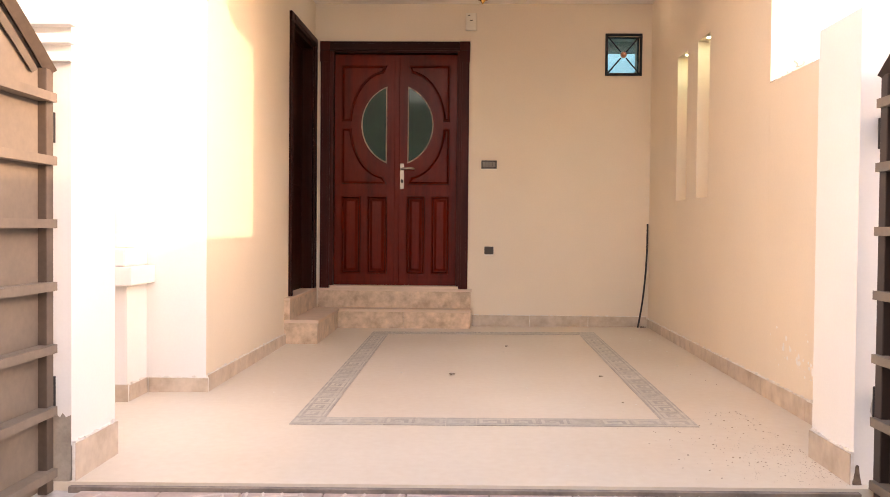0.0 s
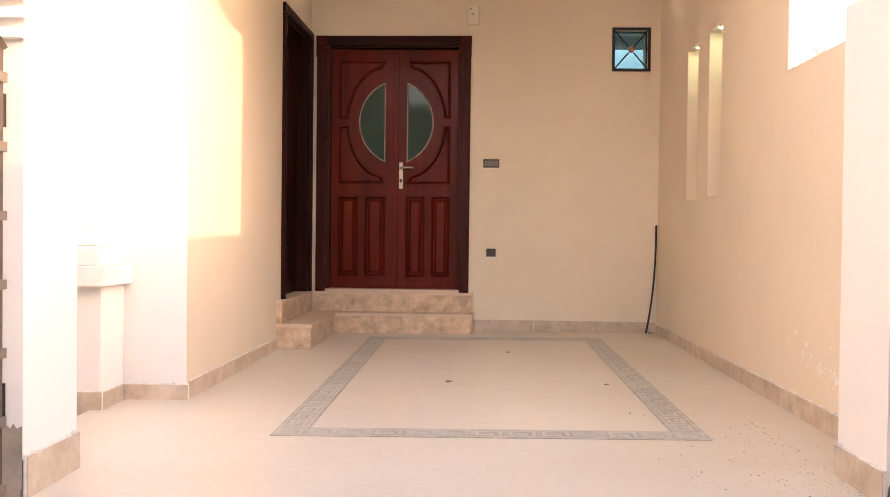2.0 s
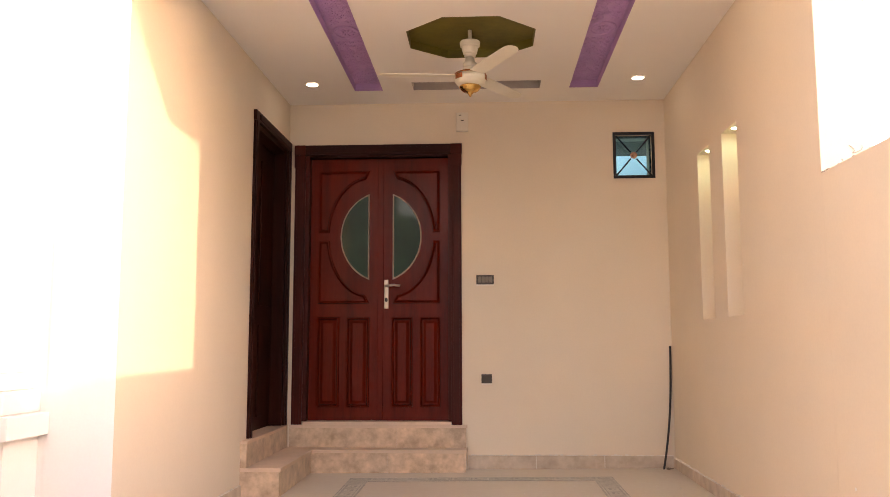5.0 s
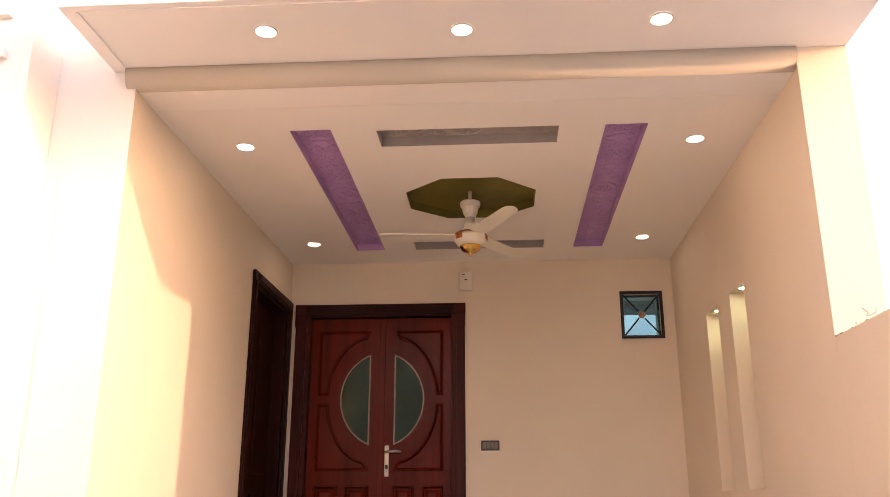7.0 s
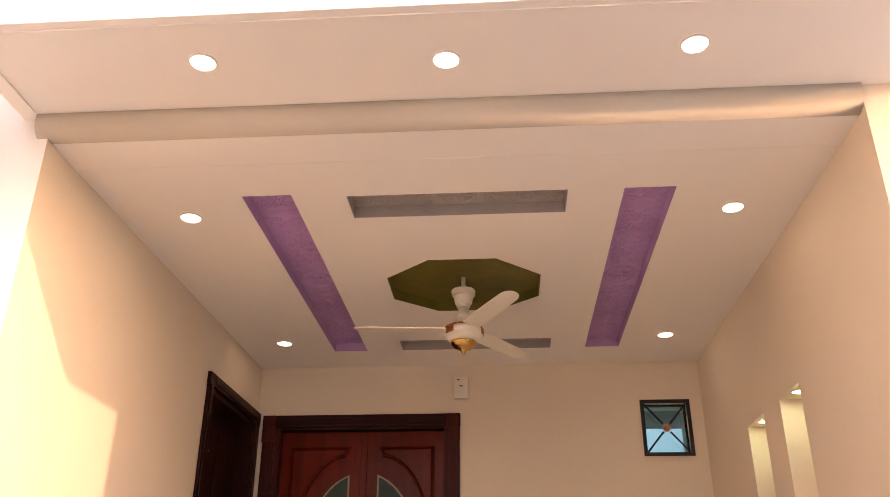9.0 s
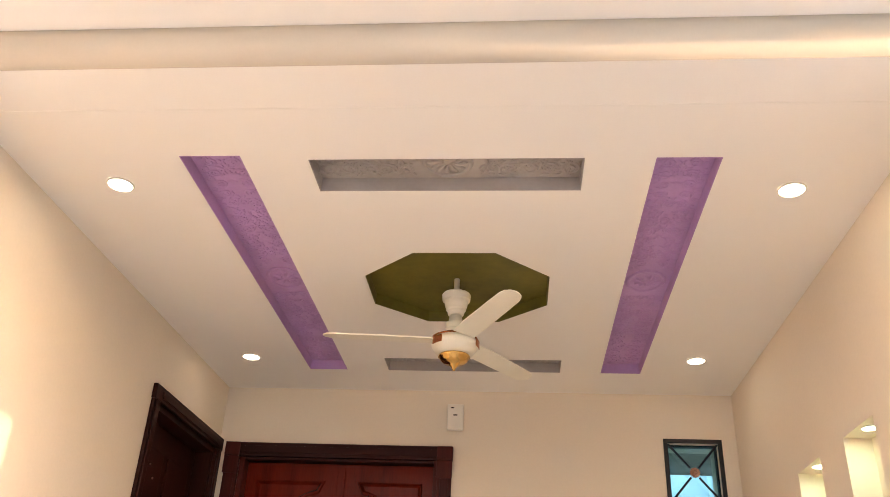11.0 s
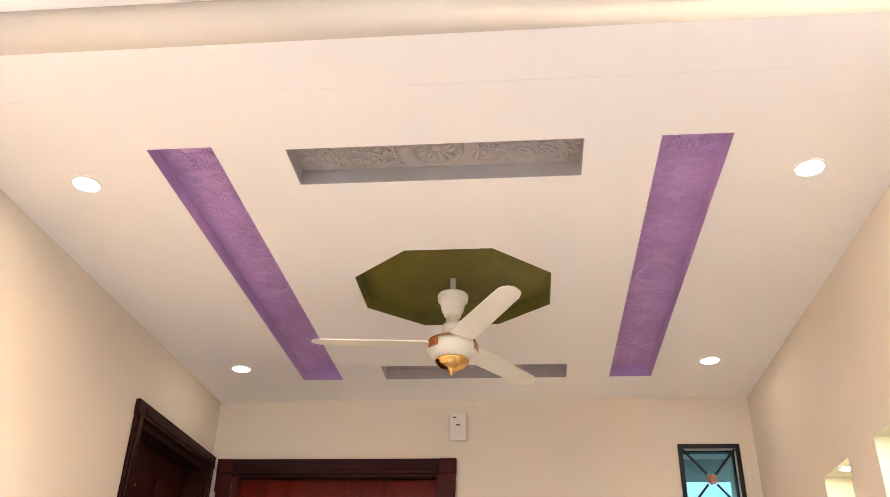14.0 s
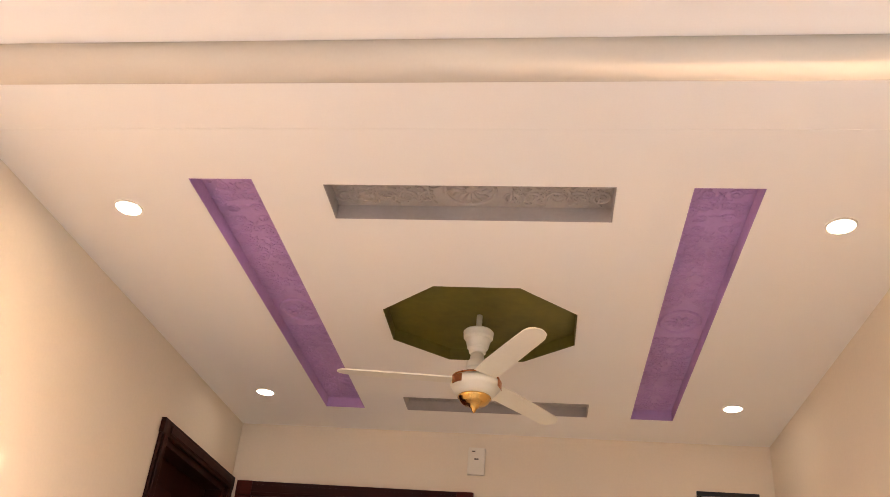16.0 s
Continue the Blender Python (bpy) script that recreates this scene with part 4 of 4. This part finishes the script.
crumbs("floor_dirt", 240, (0.80, 1.59, 3.95, 5.1), M_DIRT, 0.0021, "scattered brown soil crumbs on the porch floor")
crumbs("floor_dust", 420, (1.15, 1.595, 3.90, 4.45), M_DIRT, 0.0013, "fine brown dust swept against the gate pillar foot")
crumbs("floor_specks", 16, (0.6, 1.7, 4.4, 6.2), M_DIRT, 0.0036, "few brown soil specks on the porch floor")
crumbs("floor_grit", 60, (-1.2, 1.7, 4.1, 8.2), M_FLAKE, 0.004, "scattered pale plaster grit on the porch floor")
for x, y, r in ((0.087, 6.10, 0.013), (1.014, 6.05, 0.009), (0.481, 7.32, 0.009), (1.77, 8.5, 0.018)):
    bm = bmesh.new()
    for k in range(3):
        g = bmesh.ops.create_icosphere(bm, subdivisions=1, radius=r * (1 - 0.25 * k))
        for v in g["verts"]:
            v.co = Vector((v.co.x + r * 0.9 * k - r, v.co.y + r * 0.4 * (k % 2), v.co.z * 0.55 + r * 0.45))
    p = part("soil_clod", bm, M_DIRT)
    p.location = (x, y, 0.010 * (x - 0.3) + 0.008 * (y - 5.6) - 0.004)
    tagged(p, "small dark clod of soil on the marble floor", "dirt clod", "soil clods")

# ---- skirting tiles ----


def skirting(name, runs, height, label):
    """Marble tiles set against walls; each run: start, end, the side that the tiles stand out to."""
    sk = thing(name, (runs[0][0][0], runs[0][0][1], 0), label, "skirting", kind="structure")
    r2 = random.Random(5)
    for (ax, ay), (bx, by), (nx, ny), h in runs:
        ln = math.hypot(bx - ax, by - ay)
        count = max(1, round(ln / 0.62))
        ux, uy = (bx - ax) / ln, (by - ay) / ln
        for k in range(count):
            s0, s1 = ln * k / count + 0.0025, ln * (k + 1) / count - 0.0025
            t = 0.013 + 0.002 * r2.random()
            q = [(ax + ux * s0, ay + uy * s0), (ax + ux * s1, ay + uy * s1)]
            pts = [q[0], q[1], (q[1][0] + nx * t, q[1][1] + ny * t), (q[0][0] + nx * t, q[0][1] + ny * t)]
            part("tile", prism(pts, "z", -0.06, h + 0.004 * r2.random()), M_SKIRT, sk)
        pts = [(ax, ay), (bx, by), (bx + nx * 0.0105, by + ny * 0.0105), (ax + nx * 0.0105, ay + ny * 0.0105)]
        bm = prism(pts, "z", -0.06, h + 0.003)
        steps = max(4, int(ln / 0.022))
        for k in range(steps):
            s0, s1 = ln * k / steps, ln * (k + 1) / steps
            if r2.random() < 0.3:
                continue
            o = r2.uniform(0.0106, 0.0135)
            q = [(ax + ux * s0, ay + uy * s0), (ax + ux * s1, ay + uy * s1)]
            add_prism(bm, [q[0], q[1], (q[1][0] + nx * o, q[1][1] + ny * o), (q[0][0] + nx * o, q[0][1] + ny * o)], "z", h + 0.0045, h + 0.006 + 0.010 * r2.random() ** 2)
        part("grout", bm, M_GROUT, sk, "ragged white grout line")
    return sk


skirting("baseboard", [((XL - 0.016, 5.525), (XL + 0.005, 7.41), (1, 0), 0.070), ((-1.635, 5.525), (XL, 5.525), (0, -1), 0.056), ((-1.65, 5.255), (-1.65, 5.510), (1, 0), 0.056),
                       ((-2.15, 5.255), (-1.637, 5.255), (0, -1), 0.060)], 0.095, "beige marble skirting tiles with white grout")
skirting("baseboard", [((0.205, YB), (1.815, YB), (0, -1), 0.122), ((XR, 4.287), (XR, YB), (-1, 0), 0.104)], 0.085, "beige marble skirting tiles with chipped grout")
skirting("baseboard", [((1.602, 3.905), (1.602, 4.285), (-1, 0), 0.105)], 0.105, "tall beige marble tile at the gate pillar foot")
skirting("baseboard", [((-1.2795, 3.87), (-1.2795, 4.245), (1, 0), 0.103)], 0.103, "tall beige marble tile at the gate pillar foot")

# ---- floor border: mosaic tiles with a key pattern ----
BX0, BX1, BY0, BY1, BW = -0.663, 1.274, 4.76, 8.172, 0.15
border = thing("mosaic_border", ((BX0 + BX1) / 2, (BY0 + BY1) / 2, 0), "grey mosaic floor border with pale key pattern", "floor border", kind="structure")
TL = 0.15


def key_meshes():
    bm = box(0.0008, TL - 0.0008, 0.0008, BW - 0.0008, 0.0005, 0.004)
    base = mesh_of(bm, "mosaic_tile")
    base.materials.append(M_BORDER)
    bm = bmesh.new()
    w = 0.018
    for x0, x1, y0, y1 in ((0.0, 0.15, 0.012, 0.012 + w * 0.5), (0.0, 0.15, 0.138 - w * 0.5, 0.138), (0.012, 0.118, 0.102, 0.102 + w), (0.012, 0.012 + w, 0.036, 0.102),
                           (0.012, 0.085, 0.036, 0.036 + w), (0.085 - w * 0.2, 0.085 + w * 0.8, 0.036, 0.080), (0.052, 0.0845, 0.068, 0.068 + w * 0.8), (0.118, 0.118 + w, 0.036, 0.102 + w)):
        add_box(bm, x0 + 0.001, x1 - 0.001, y0, y1, 0.0041, 0.0052)
    key = mesh_of(bm, "key_inlay")
    key.materials.append(M_KEY)
    return base, key


KB, KK = key_meshes()


def lay(x, y, rz, sx=1.0):
    m = pose(x, y, 0, 0, 0, rz) @ Matrix.Diagonal((sx, 1, 1, 1))
    tile = new("mosaic_tile", KB)
    tile.parent = border
    tile.matrix_parent_inverse = border.matrix_basis.inverted()
    tile.matrix_basis = m
    inlay = new("key_inlay", KK)
    inlay.parent = tile


nx = round((BX1 - BX0) / TL)
tx = (BX1 - BX0) / nx
for k in range(nx):
    lay(BX0 + tx * k, BY0, 0, tx / TL)
    lay(BX0 + tx * (k + 1), BY1, 180, tx / TL)
ny = round((BY1 - BY0 - 2 * BW) / TL)
ty = (BY1 - BY0 - 2 * BW) / ny
for k in range(ny):
    lay(BX0, BY1 - BW - ty * k, -90, ty / TL)
    lay(BX1, BY0 + BW + ty * k, 90, ty / TL)

border.matrix_basis = FALL @ border.matrix_basis

# ---- pavers before the gate ----
paving = thing("pavement", (0.2, 3.5, -0.1), "pinkish patterned concrete pavers before the gate", "pavement", kind="structure")


def paver_meshes():
    base = mesh_of(box(0.002, 0.298, 0.002, 0.298, 0.0, 0.028, 0.004), "paver")
    base.materials.append(M_PAVER)
    bm = bmesh.new()
    for r in (0.07, 0.14, 0.21, 0.27):
        add_tube(bm, [(0.01 + r * math.cos(a), 0.01 + r * math.sin(a), 0.0285) for a in [math.pi / 2 * k / 8 for k in range(9)]], 0.007, 4, 0.5)
    for a in (0.2, 0.55, 0.9, 1.25):
        add_tube(bm, [(0.01 + r * math.cos(a), 0.01 + r * math.sin(a), 0.0285) for r in (0.08, 0.28)], 0.006, 4, 0.5)
    rel = mesh_of(bm, "paver_relief")
    rel.materials.append(M_PAVERLINE)
    return base, rel


PB, PR = paver_meshes()
slope = 0.0
for i in range(10):
    for j in range(3):
        rot = (i + j) % 4 * 90
        cx, cy = -1.23 + 0.3 * i + 0.15, 3.826 + slope * (0.3 * i) - 0.15 - 0.3 * j
        if i >= 8 and j < 3:
            continue
        p = new("paver", PB)
        p.parent = paving
        p.matrix_parent_inverse = paving.matrix_basis.inverted()
        p.matrix_basis = pose(cx, cy, -0.050, 0, 0, rot) @ Matrix.Translation((-0.15, -0.15, 0))
        q = new("paver_relief", PR)
        q.parent = p
apron = part("concrete_slab", prism([(1.175, 2.95), (1.60, 2.95), (1.60, 3.82), (1.175, 3.82)], "z", -0.062, -0.020), M_CEMENT, paving, "smooth grey cement patch")
paving.matrix_basis = FALL @ paving.matrix_basis
